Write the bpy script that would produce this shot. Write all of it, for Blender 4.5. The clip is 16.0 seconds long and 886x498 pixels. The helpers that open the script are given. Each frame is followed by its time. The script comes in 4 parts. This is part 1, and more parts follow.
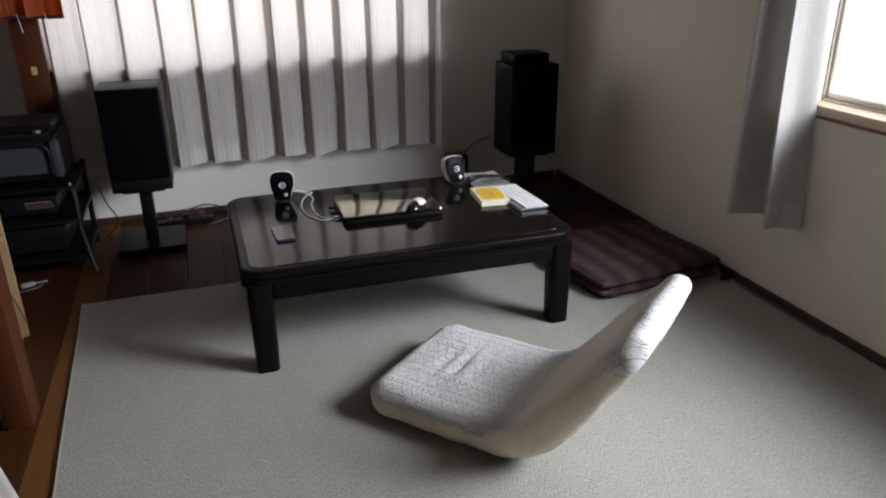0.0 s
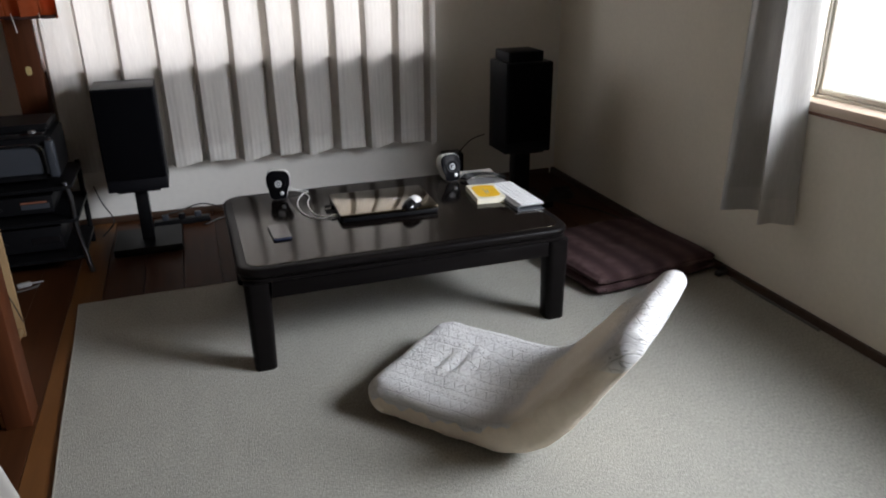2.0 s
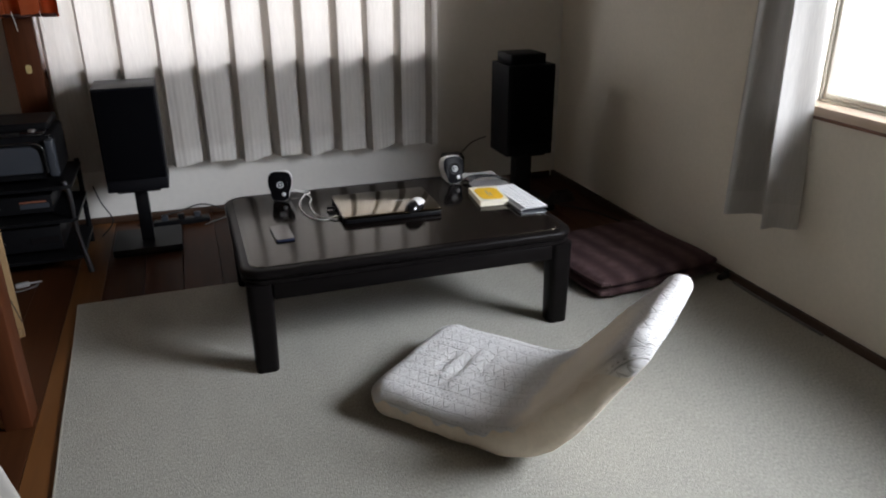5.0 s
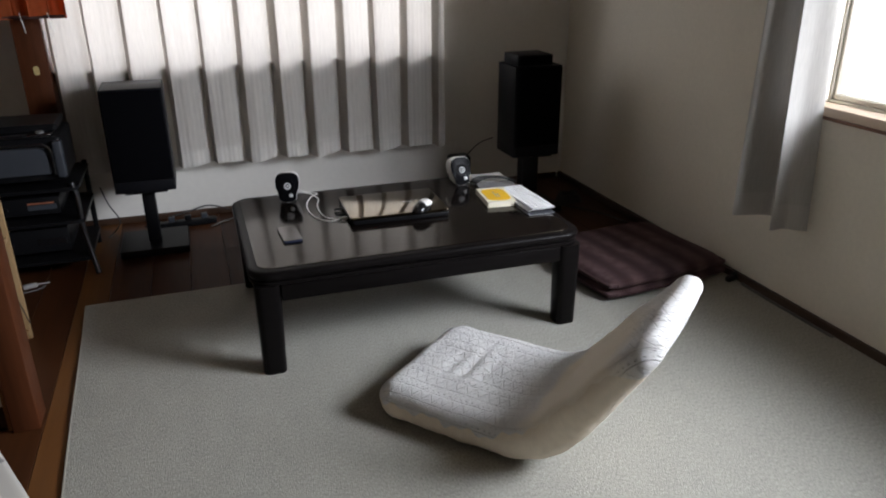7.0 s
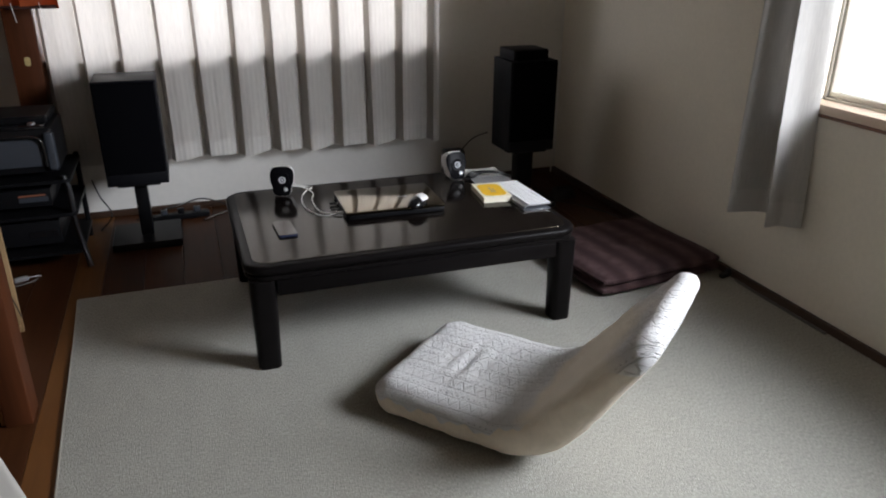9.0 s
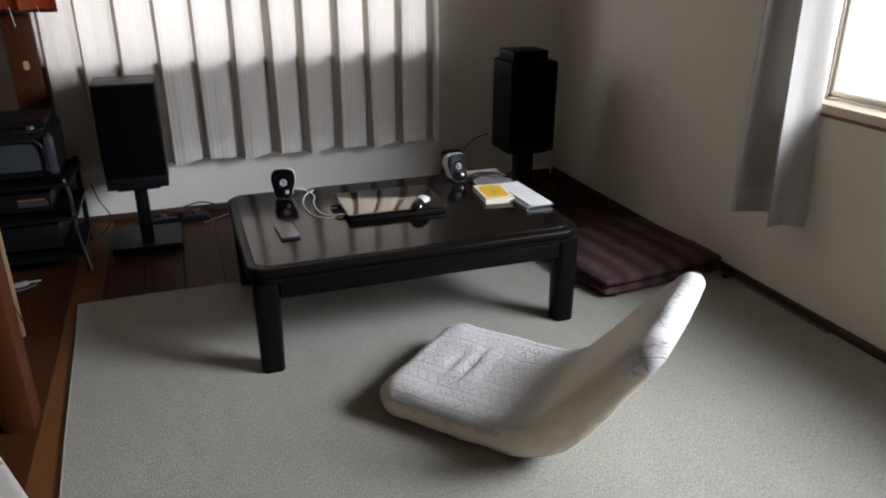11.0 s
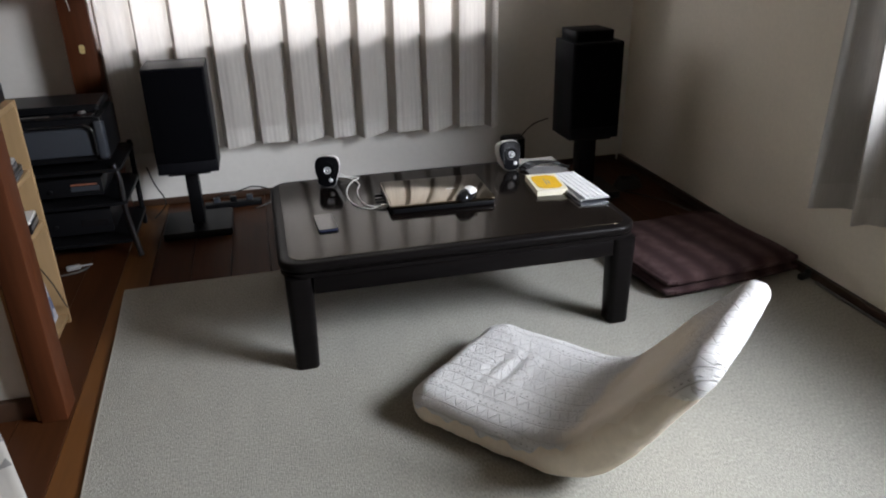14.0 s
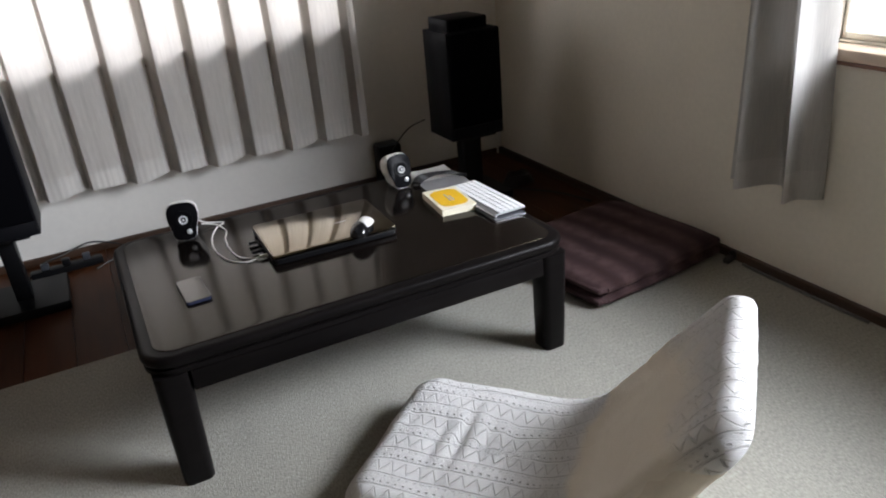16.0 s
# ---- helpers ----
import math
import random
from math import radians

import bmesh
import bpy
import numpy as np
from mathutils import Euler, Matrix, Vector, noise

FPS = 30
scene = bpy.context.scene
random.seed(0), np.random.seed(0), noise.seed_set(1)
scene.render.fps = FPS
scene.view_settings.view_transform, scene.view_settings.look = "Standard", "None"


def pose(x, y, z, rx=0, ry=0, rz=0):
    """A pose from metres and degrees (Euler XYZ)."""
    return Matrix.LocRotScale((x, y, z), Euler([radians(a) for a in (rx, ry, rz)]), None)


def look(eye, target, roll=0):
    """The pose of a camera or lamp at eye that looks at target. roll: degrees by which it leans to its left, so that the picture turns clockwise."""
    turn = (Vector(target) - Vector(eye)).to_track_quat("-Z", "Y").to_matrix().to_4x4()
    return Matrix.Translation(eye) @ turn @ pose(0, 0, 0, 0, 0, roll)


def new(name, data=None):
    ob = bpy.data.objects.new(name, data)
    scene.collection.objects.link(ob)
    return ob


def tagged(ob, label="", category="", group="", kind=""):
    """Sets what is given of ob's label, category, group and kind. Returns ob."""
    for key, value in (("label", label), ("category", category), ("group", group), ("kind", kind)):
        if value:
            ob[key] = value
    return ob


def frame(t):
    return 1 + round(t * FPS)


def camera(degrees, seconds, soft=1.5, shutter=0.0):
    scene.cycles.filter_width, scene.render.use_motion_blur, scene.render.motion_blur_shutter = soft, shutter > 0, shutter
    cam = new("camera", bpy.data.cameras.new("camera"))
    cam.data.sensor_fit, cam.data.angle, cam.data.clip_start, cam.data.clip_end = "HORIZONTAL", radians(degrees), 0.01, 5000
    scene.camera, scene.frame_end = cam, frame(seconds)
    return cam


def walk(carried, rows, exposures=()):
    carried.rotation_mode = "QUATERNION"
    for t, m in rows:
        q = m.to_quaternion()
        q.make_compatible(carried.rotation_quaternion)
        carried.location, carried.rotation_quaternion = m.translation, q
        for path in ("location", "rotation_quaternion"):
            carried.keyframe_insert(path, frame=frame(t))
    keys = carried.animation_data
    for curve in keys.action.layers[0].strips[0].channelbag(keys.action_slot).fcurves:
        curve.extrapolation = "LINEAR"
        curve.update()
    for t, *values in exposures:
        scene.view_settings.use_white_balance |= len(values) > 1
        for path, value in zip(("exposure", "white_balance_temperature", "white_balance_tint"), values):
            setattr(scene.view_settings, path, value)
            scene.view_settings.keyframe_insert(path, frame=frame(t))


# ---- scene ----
# ---- camera and walk ----
cam = camera(62.2, 16.0, 2.0)
PATH = [
    (0, (0.225, 0.295, 1.223), (0.807, 2.051, 0.464), -0.5),
    (0.5, (0.225, 0.299, 1.22), (0.804, 2.053, 0.453), -0.6),
    (1, (0.22, 0.294, 1.222), (0.798, 2.049, 0.456), -0.6),
    (1.5, (0.222, 0.287, 1.226), (0.807, 2.044, 0.471), -0.5),
    (2, (0.218, 0.287, 1.225), (0.812, 2.037, 0.461), -0.7),
    (2.5, (0.22, 0.292, 1.222), (0.803, 2.046, 0.457), -0.4),
    (3, (0.208, 0.3, 1.222), (0.799, 2.05, 0.453), -0.5),
    (3.5, (0.192, 0.305, 1.218), (0.815, 2.043, 0.448), -0.2),
    (4, (0.199, 0.305, 1.219), (0.818, 2.046, 0.454), -0.2),
    (6.5, (0.189, 0.313, 1.222), (0.786, 2.066, 0.466), -0.2),
    (7, (0.187, 0.315, 1.218), (0.784, 2.069, 0.463), -0.3),
    (7.5, (0.184, 0.31, 1.217), (0.78, 2.064, 0.463), -0.5),
    (8, (0.185, 0.314, 1.222), (0.785, 2.071, 0.479), -0.1),
    (8.5, (0.175, 0.329, 1.22), (0.782, 2.078, 0.464), -0.3),
    (9, (0.173, 0.328, 1.221), (0.792, 2.067, 0.45), 0.3),
    (11.5, (0.154, 0.344, 1.215), (0.789, 2.08, 0.45), -0.2),
    (12, (0.175, 0.347, 1.216), (0.817, 2.077, 0.446), -0.3),
    (12.5, (0.164, 0.352, 1.217), (0.804, 2.083, 0.446), 0.0),
    (13, (0.186, 0.368, 1.215), (0.769, 2.115, 0.435), -1.1),
    (13.2, (0.225, 0.389, 1.197), (0.754, 2.150, 0.410), -1.2),
    (13.5, (0.251, 0.427, 1.212), (0.705, 2.202, 0.41), -0.1),
    (13.8, (0.259, 0.451, 1.214), (0.705, 2.222, 0.400), -0.3),
    (14, (0.292, 0.445, 1.21), (0.719, 2.22, 0.395), -1.3),
    (14.5, (0.35, 0.489, 1.196), (0.686, 2.268, 0.346), -2.3),
    (15, (0.314, 0.601, 1.192), (0.73, 2.366, 0.347), -2.6),
    (15.2, (0.307, 0.689, 1.207), (0.848, 2.411, 0.345), -2.8),
    (15.5, (0.299, 0.771, 1.196), (0.925, 2.461, 0.33), -3.1),
    (15.7, (0.293, 0.812, 1.185), (0.963, 2.485, 0.317), -4.1),
    (16, (0.308, 0.872, 1.174), (1.08, 2.509, 0.323), -5.0),
]
EXPOSURE = 0.0
walk(cam, [(t, look(eye, target, roll)) for t, eye, target, roll in PATH], [(0.0, EXPOSURE), (13.0, EXPOSURE), (13.5, EXPOSURE + 0.28), (14.5, EXPOSURE + 0.24), (15.3, EXPOSURE + 0.24), (16.0, EXPOSURE + 0.30)])

# ---- world, lights ----
world = bpy.data.worlds.new("world")
scene.world = world
world.use_nodes = True
wn = world.node_tree
sky = wn.nodes.new("ShaderNodeTexSky")
sky.sky_type, sky.sun_disc = "NISHITA", False
sky.sun_elevation, sky.sun_rotation = radians(40), radians(120)
wn.nodes["Background"].inputs["Strength"].default_value = 0.1
wn.links.new(sky.outputs["Color"], wn.nodes["Background"].inputs["Color"])


def window_light(place, target, w, h, watts, colour, spread=180):
    data = bpy.data.lights.new("window_light", "AREA")
    data.shape, data.size, data.size_y, data.energy, data.color = "RECTANGLE", w, h, watts, colour
    data.spread = radians(spread)
    ob = new("window_light", data)
    ob.matrix_world = look(place, target)
    return ob


window_light((2.98, 0.76, 1.60), (1.62, 1.82, 0.0), 1.0, 1.0, 83, (0.93, 0.98, 1.08), 130)
window_light((0.51, 4.75, 1.13), (0.51, 3.2, 1.13), 2.2, 0.88, 36, (0.97, 0.98, 1.06))


# ---- materials ----
def mat(name, colour, rough=0.6, metal=0.0, grain=None, bump=None, spec=0.5, vary=0.0, stretch=(1, 1, 1), broad_part=1.0):
    """A surface: base colour, patchy variation (grain: scale, amount), relief (bump: scale, strength, distance)."""
    m = bpy.data.materials.new(name)
    m.use_nodes = True
    nt = m.node_tree
    b = nt.nodes["Principled BSDF"]
    b.inputs["Roughness"].default_value, b.inputs["Metallic"].default_value = rough, metal
    b.inputs["Specular IOR Level"].default_value = spec
    b.inputs["Base Color"].default_value = (*colour, 1)
    co = nt.nodes.new("ShaderNodeTexCoord")
    mp = nt.nodes.new("ShaderNodeMapping")
    mp.inputs["Scale"].default_value = stretch
    nt.links.new(co.outputs["Object"], mp.inputs["Vector"])
    out = None
    if grain:
        fine = nt.nodes.new("ShaderNodeTexNoise")
        fine.inputs["Scale"].default_value, fine.inputs["Detail"].default_value = grain[0], 6
        broad = nt.nodes.new("ShaderNodeTexNoise")
        broad.inputs["Scale"].default_value, broad.inputs["Detail"].default_value = grain[0] / 14, 3
        add = nt.nodes.new("ShaderNodeMath")
        add.operation = "ADD"
        soft = nt.nodes.new("ShaderNodeMapRange")
        soft.inputs["To Min"].default_value, soft.inputs["To Max"].default_value = 0.5 - 0.5 * broad_part, 0.5 + 0.5 * broad_part
        nt.links.new(broad.outputs["Fac"], soft.inputs["Value"])
        for node in (fine, broad):
            nt.links.new(mp.outputs["Vector"], node.inputs["Vector"])
        nt.links.new(fine.outputs["Fac"], add.inputs[0])
        nt.links.new(soft.outputs[0], add.inputs[1])
        rng = nt.nodes.new("ShaderNodeMapRange")
        rng.inputs["From Min"].default_value, rng.inputs["From Max"].default_value = 0.6, 1.4
        rng.inputs["To Min"].default_value, rng.inputs["To Max"].default_value = 1 - grain[1], 1 + grain[1]
        nt.links.new(add.outputs[0], rng.inputs["Value"])
        out = rng.outputs[0]
    if vary:
        info = nt.nodes.new("ShaderNodeObjectInfo")
        r2 = nt.nodes.new("ShaderNodeMapRange")
        r2.inputs["To Min"].default_value, r2.inputs["To Max"].default_value = 1 - vary, 1 + vary
        nt.links.new(info.outputs["Random"], r2.inputs["Value"])
        if out:
            mul = nt.nodes.new("ShaderNodeMath")
            mul.operation = "MULTIPLY"
            nt.links.new(out, mul.inputs[0])
            nt.links.new(r2.outputs[0], mul.inputs[1])
            out = mul.outputs[0]
        else:
            out = r2.outputs[0]
    if out:
        sc = nt.nodes.new("ShaderNodeVectorMath")
        sc.operation = "SCALE"
        sc.inputs[0].default_value = colour
        nt.links.new(out, sc.inputs["Scale"])
        nt.links.new(sc.outputs[0], b.inputs["Base Color"])
    if bump:
        n = nt.nodes.new("ShaderNodeTexNoise")
        n.inputs["Scale"].default_value, n.inputs["Detail"].default_value = bump[0], 4
        nt.links.new(mp.outputs["Vector"], n.inputs["Vector"])
        bp = nt.nodes.new("ShaderNodeBump")
        bp.inputs["Strength"].default_value, bp.inputs["Distance"].default_value = bump[1], bump[2]
        nt.links.new(n.outputs["Fac"], bp.inputs["Height"])
        nt.links.new(bp.outputs[0], b.inputs["Normal"])
    return m


def glow(name, colour, strength):
    m = bpy.data.materials.new(name)
    m.use_nodes = True
    nt = m.node_tree
    nt.nodes.remove(nt.nodes["Principled BSDF"])
    e = nt.nodes.new("ShaderNodeEmission")
    e.inputs["Color"].default_value, e.inputs["Strength"].default_value = (*colour, 1), strength
    nt.links.new(e.outputs[0], nt.nodes["Material Output"].inputs["Surface"])
    return m


def cloth_sheer(name, colour, see, pass_light):
    """Thin curtain cloth: partly open weave, partly translucent, with fine upright threads."""
    m = bpy.data.materials.new(name)
    m.use_nodes = True
    nt = m.node_tree
    L = nt.links.new
    nt.nodes.remove(nt.nodes["Principled BSDF"])
    co = nt.nodes.new("ShaderNodeTexCoord")
    mp = nt.nodes.new("ShaderNodeMapping")
    mp.inputs["Scale"].default_value = (1, 1, 0.04)
    L(co.outputs["Object"], mp.inputs["Vector"])
    n = nt.nodes.new("ShaderNodeTexNoise")
    n.inputs["Scale"].default_value, n.inputs["Detail"].default_value = 420, 3
    L(mp.outputs["Vector"], n.inputs["Vector"])
    rng = nt.nodes.new("ShaderNodeMapRange")
    rng.inputs["From Min"].default_value, rng.inputs["From Max"].default_value = 0.3, 0.7
    rng.inputs["To Min"].default_value, rng.inputs["To Max"].default_value = 0.92, 1.06
    L(n.outputs["Fac"], rng.inputs["Value"])
    sc = nt.nodes.new("ShaderNodeVectorMath")
    sc.operation = "SCALE"
    sc.inputs[0].default_value = colour
    L(rng.outputs[0], sc.inputs["Scale"])
    d = nt.nodes.new("ShaderNodeBsdfDiffuse")
    t = nt.nodes.new("ShaderNodeBsdfTranslucent")
    tr = nt.nodes.new("ShaderNodeBsdfTransparent")
    L(sc.outputs[0], d.inputs["Color"])
    L(sc.outputs[0], t.inputs["Color"])
    m1, m2 = nt.nodes.new("ShaderNodeMixShader"), nt.nodes.new("ShaderNodeMixShader")
    m1.inputs[0].default_value, m2.inputs[0].default_value = pass_light, see
    L(d.outputs[0], m1.inputs[1])
    L(t.outputs[0], m1.inputs[2])
    L(m1.outputs[0], m2.inputs[1])
    L(tr.outputs[0], m2.inputs[2])
    L(m2.outputs[0], nt.nodes["Material Output"].inputs["Surface"])
    return m


def glass_pane(name):
    m = bpy.data.materials.new(name)
    m.use_nodes = True
    nt = m.node_tree
    nt.nodes.remove(nt.nodes["Principled BSDF"])
    tr, gl, mix = (nt.nodes.new("ShaderNode" + k) for k in ("BsdfTransparent", "BsdfGlossy", "MixShader"))
    mix.inputs[0].default_value = 0.05
    gl.inputs["Roughness"].default_value = 0.02
    nt.links.new(tr.outputs[0], mix.inputs[1])
    nt.links.new(gl.outputs[0], mix.inputs[2])
    nt.links.new(mix.outputs[0], nt.nodes["Material Output"].inputs["Surface"])
    return m


def knit(name, colour, lining):
    """Cable-knit cover: rows of ridges along the length, bands of slanted stitches and of small holes between them;
    lining is the tan above the crease.
    """
    m = bpy.data.materials.new(name)
    m.use_nodes = True
    nt = m.node_tree
    L = nt.links.new
    b = nt.nodes["Principled BSDF"]
    b.inputs["Roughness"].default_value = 0.9
    b.inputs["Specular IOR Level"].default_value = 0.15
    b.inputs["Sheen Weight"].default_value = 0.2
    uv = nt.nodes.new("ShaderNodeUVMap")
    uv.uv_map = "UVMap"
    wob = nt.nodes.new("ShaderNodeTexNoise")
    wob.inputs["Scale"].default_value = 9
    L(uv.outputs[0], wob.inputs["Vector"])
    sep = nt.nodes.new("ShaderNodeSeparateXYZ")
    L(uv.outputs[0], sep.inputs[0])

    def math_(op, a, c=None, third=None):
        n = nt.nodes.new("ShaderNodeMath")
        n.operation = op
        for i, v in enumerate((a, c, third)):
            if v is None:
                continue
            if isinstance(v, (int, float)):
                n.inputs[i].default_value = v
            else:
                L(v, n.inputs[i])
        return n.outputs[0]

    def groove(dist, half):
        """1 on the line, 0 past half its width on either side."""
        n = nt.nodes.new("ShaderNodeMapRange")
        n.interpolation_type = "SMOOTHSTEP"
        n.inputs["From Min"].default_value, n.inputs["From Max"].default_value = half * 0.35, half
        n.inputs["To Min"].default_value, n.inputs["To Max"].default_value = 1, 0
        L(dist, n.inputs["Value"])
        return n.outputs[0]

    u, v = sep.outputs[0], sep.outputs[1]
    v = math_("ADD", v, math_("MULTIPLY", math_("SUBTRACT", wob.outputs["Fac"], 0.5), 0.012))
    P = 0.083
    w = math_("MULTIPLY", math_("FRACT", math_("DIVIDE", v, P)), P)
    line1 = groove(math_("ABSOLUTE", math_("SUBTRACT", w, 0.005)), 0.0026)
    line2 = groove(math_("ABSOLUTE", math_("SUBTRACT", w, 0.052)), 0.0026)
    # a zigzag of raised stitches in the broad band
    mid = math_("SUBTRACT", w, 0.0285)
    peak = math_("SUBTRACT", math_("MULTIPLY", math_("PINGPONG", u, 0.016), 0.032 / 0.016), 0.016)
    inside = math_("LESS_THAN", math_("ABSOLUTE", mid), 0.0175)
    zig = math_("MULTIPLY", groove(math_("MULTIPLY", math_("ABSOLUTE", math_("SUBTRACT", mid, peak)), 0.55), 0.0026), inside)
    # small holes in pairs in the narrow band
    hu = math_("PINGPONG", u, 0.0085)
    hv = math_("PINGPONG", math_("SUBTRACT", w, 0.062), 0.010)
    hole = math_("SQRT", math_("ADD", math_("MULTIPLY", hu, hu), math_("MULTIPLY", hv, hv)))
    dots = math_("MULTIPLY", groove(hole, 0.0042), math_("GREATER_THAN", w, 0.056))
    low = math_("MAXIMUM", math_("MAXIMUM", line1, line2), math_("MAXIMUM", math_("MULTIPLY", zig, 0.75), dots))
    yarn = nt.nodes.new("ShaderNodeTexNoise")
    yarn.inputs["Scale"].default_value, yarn.inputs["Detail"].default_value = 420, 3
    L(uv.outputs[0], yarn.inputs["Vector"])

    def step(x, x0, x1):
        n = nt.nodes.new("ShaderNodeMapRange")
        n.interpolation_type = "SMOOTHSTEP"
        n.inputs["From Min"].default_value, n.inputs["From Max"].default_value = x0, x1
        L(x, n.inputs["Value"])
        return n.outputs[0]

    # above the crease stitches fade and the colour turns tan, up to the cap
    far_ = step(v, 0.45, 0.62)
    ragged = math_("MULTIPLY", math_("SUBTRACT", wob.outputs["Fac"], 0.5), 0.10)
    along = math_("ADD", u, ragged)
    tan_zone = math_("MULTIPLY", step(math_("SUBTRACT", along, math_("MULTIPLY", far_, 0.07)), 0.455, 0.52), math_("SUBTRACT", 1.0, step(math_("ADD", along, math_("MULTIPLY", far_, 0.08)), 0.77, 0.88)))
    low = math_("MULTIPLY", low, math_("SUBTRACT", 1.0, math_("MULTIPLY", tan_zone, 0.93)))
    h = math_("ADD", math_("SUBTRACT", 1.0, low), math_("MULTIPLY", yarn.outputs["Fac"], 0.35))
    bp = nt.nodes.new("ShaderNodeBump")
    bp.inputs["Strength"].default_value, bp.inputs["Distance"].default_value = 1.0, 0.0065
    L(h, bp.inputs["Height"])
    L(bp.outputs[0], b.inputs["Normal"])
    # groove shade painted in as a darker colour; holes darker as open knit
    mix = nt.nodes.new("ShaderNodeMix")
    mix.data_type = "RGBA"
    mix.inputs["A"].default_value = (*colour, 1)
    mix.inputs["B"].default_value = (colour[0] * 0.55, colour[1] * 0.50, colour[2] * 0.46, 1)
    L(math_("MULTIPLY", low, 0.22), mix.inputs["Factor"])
    tan_mix = nt.nodes.new("ShaderNodeMix")
    tan_mix.data_type = "RGBA"
    tan_mix.inputs["B"].default_value = (*lining, 1)
    L(mix.outputs["Result"], tan_mix.inputs["A"])
    L(math_("MULTIPLY", tan_zone, 0.92), tan_mix.inputs["Factor"])
    L(tan_mix.outputs["Result"], b.inputs["Base Color"])
    return m


def striped(name, base, light, period):
    """Woven cloth with broad soft stripes across local x."""
    m = mat(name, base, 0.95, bump=(500, 0.5, 0.002), spec=0.15)
    nt = m.node_tree
    L = nt.links.new
    co = nt.nodes.new("ShaderNodeTexCoord")
    wv = nt.nodes.new("ShaderNodeTexWave")
    wv.wave_type, wv.bands_direction = "BANDS", "X"
    wv.inputs["Scale"].default_value = 0.314 / period
    wv.inputs["Distortion"].default_value = 0.5
    wv.inputs["Detail"].default_value = 2
    L(co.outputs["Object"], wv.inputs["Vector"])
    n = nt.nodes.new("ShaderNodeTexNoise")
    n.inputs["Scale"].default_value = 30
    L(co.outputs["Object"], n.inputs["Vector"])
    mul = nt.nodes.new("ShaderNodeMath")
    mul.operation = "MULTIPLY"
    L(wv.outputs["Fac"], mul.inputs[0])
    L(n.outputs["Fac"], mul.inputs[1])
    mix = nt.nodes.new("ShaderNodeMix")
    mix.data_type = "RGBA"
    mix.inputs["A"].default_value, mix.inputs["B"].default_value = (*base, 1), (*light, 1)
    L(mul.outputs[0], mix.inputs["Factor"])
    L(mix.outputs["Result"], nt.nodes["Principled BSDF"].inputs["Base Color"])
    return m


def printed(name, paper, inks, scale):
    """Printed paper with uneven patches of ink."""
    m = mat(name, paper, 0.5, spec=0.3)
    nt = m.node_tree
    L = nt.links.new
    co = nt.nodes.new("ShaderNodeTexCoord")
    n = nt.nodes.new("ShaderNodeTexVoronoi")
    n.inputs["Scale"].default_value = scale
    L(co.outputs["Object"], n.inputs["Vector"])
    ramp = nt.nodes.new("ShaderNodeValToRGB")
    ramp.color_ramp.interpolation = "CONSTANT"
    ramp.color_ramp.elements[0].color = (*paper, 1)
    ramp.color_ramp.elements[1].position, ramp.color_ramp.elements[1].color = 0.55, (*inks[0], 1)
    for i, c in enumerate(inks[1:]):
        ramp.color_ramp.elements.new(0.7 + 0.12 * i).color = (*c, 1)
    L(n.outputs["Color"], ramp.inputs["Fac"])
    L(ramp.outputs["Color"], nt.nodes["Principled BSDF"].inputs["Base Color"])
    return m


PLASTER = mat("plaster", (0.77, 0.715, 0.615), 0.95, grain=(60, 0.05), bump=(220, 0.35, 0.002), spec=0.2)
PLASTER_PLAIN = mat("cream_plaster", (0.66, 0.61, 0.52), 0.95, grain=(60, 0.06), bump=(220, 0.35, 0.002), spec=0.2)
PLASTER_WHITE = mat("white_plaster", (0.76, 0.735, 0.69), 0.9, grain=(40, 0.04), bump=(180, 0.2, 0.001), spec=0.2)
PARTITION = mat("white_partition_paint", (0.86, 0.86, 0.855), 0.85, grain=(40, 0.03), bump=(180, 0.2, 0.001), spec=0.2)
# unseen west wall: brown picked to limit the light it bounces back
BOUNCE_BROWN = mat("unseen_wall_brown", (0.33, 0.26, 0.19), 0.6, grain=(30, 0.2), stretch=(1, 1, 0.08))
CEILING = mat("ceiling_board", (0.46, 0.41, 0.34), 0.7, grain=(30, 0.12))
PLANK = mat("dark_floor_wood", (0.056, 0.0195, 0.0070), 0.42, grain=(40, 0.3), bump=(60, 0.15, 0.001), spec=0.14, vary=0.22, stretch=(1, 0.08, 1))
THRESHOLD = mat("orange_floor_wood", (0.150, 0.060, 0.016), 0.5, spec=0.25, grain=(40, 0.25), bump=(60, 0.15, 0.001), stretch=(1, 0.08, 1))
POST = mat("red_brown_wood", (0.088, 0.027, 0.010), 0.5, spec=0.25, grain=(55, 0.3), bump=(60, 0.12, 0.001), stretch=(1, 1, 0.07))
POST_PALE = mat("pale_brown_wood", (0.36, 0.18, 0.08), 0.5, grain=(55, 0.2), stretch=(1, 1, 0.07))
TRIM = mat("dark_trim_wood", (0.055, 0.028, 0.016), 0.5, grain=(50, 0.3), stretch=(1, 0.08, 1))
SHELFWOOD = mat("light_shelf_wood", (0.36, 0.235, 0.115), 0.5, grain=(45, 0.14), stretch=(1, 1, 0.1))
CARPET = mat("carpet", (0.354, 0.343, 0.304), 1.0, grain=(250, 0.46), bump=(330, 0.6, 0.004), spec=0.05, broad_part=0.14, stretch=(1, 0.38, 1))
CARPET_EDGE = mat("carpet_binding", (0.40, 0.37, 0.31), 0.95, bump=(300, 0.5, 0.002))
LACQUER = mat("black_lacquer", (0.006, 0.0045, 0.004), 0.12, grain=(18, 0.3), bump=(25, 0.015, 0.001), spec=0.20)
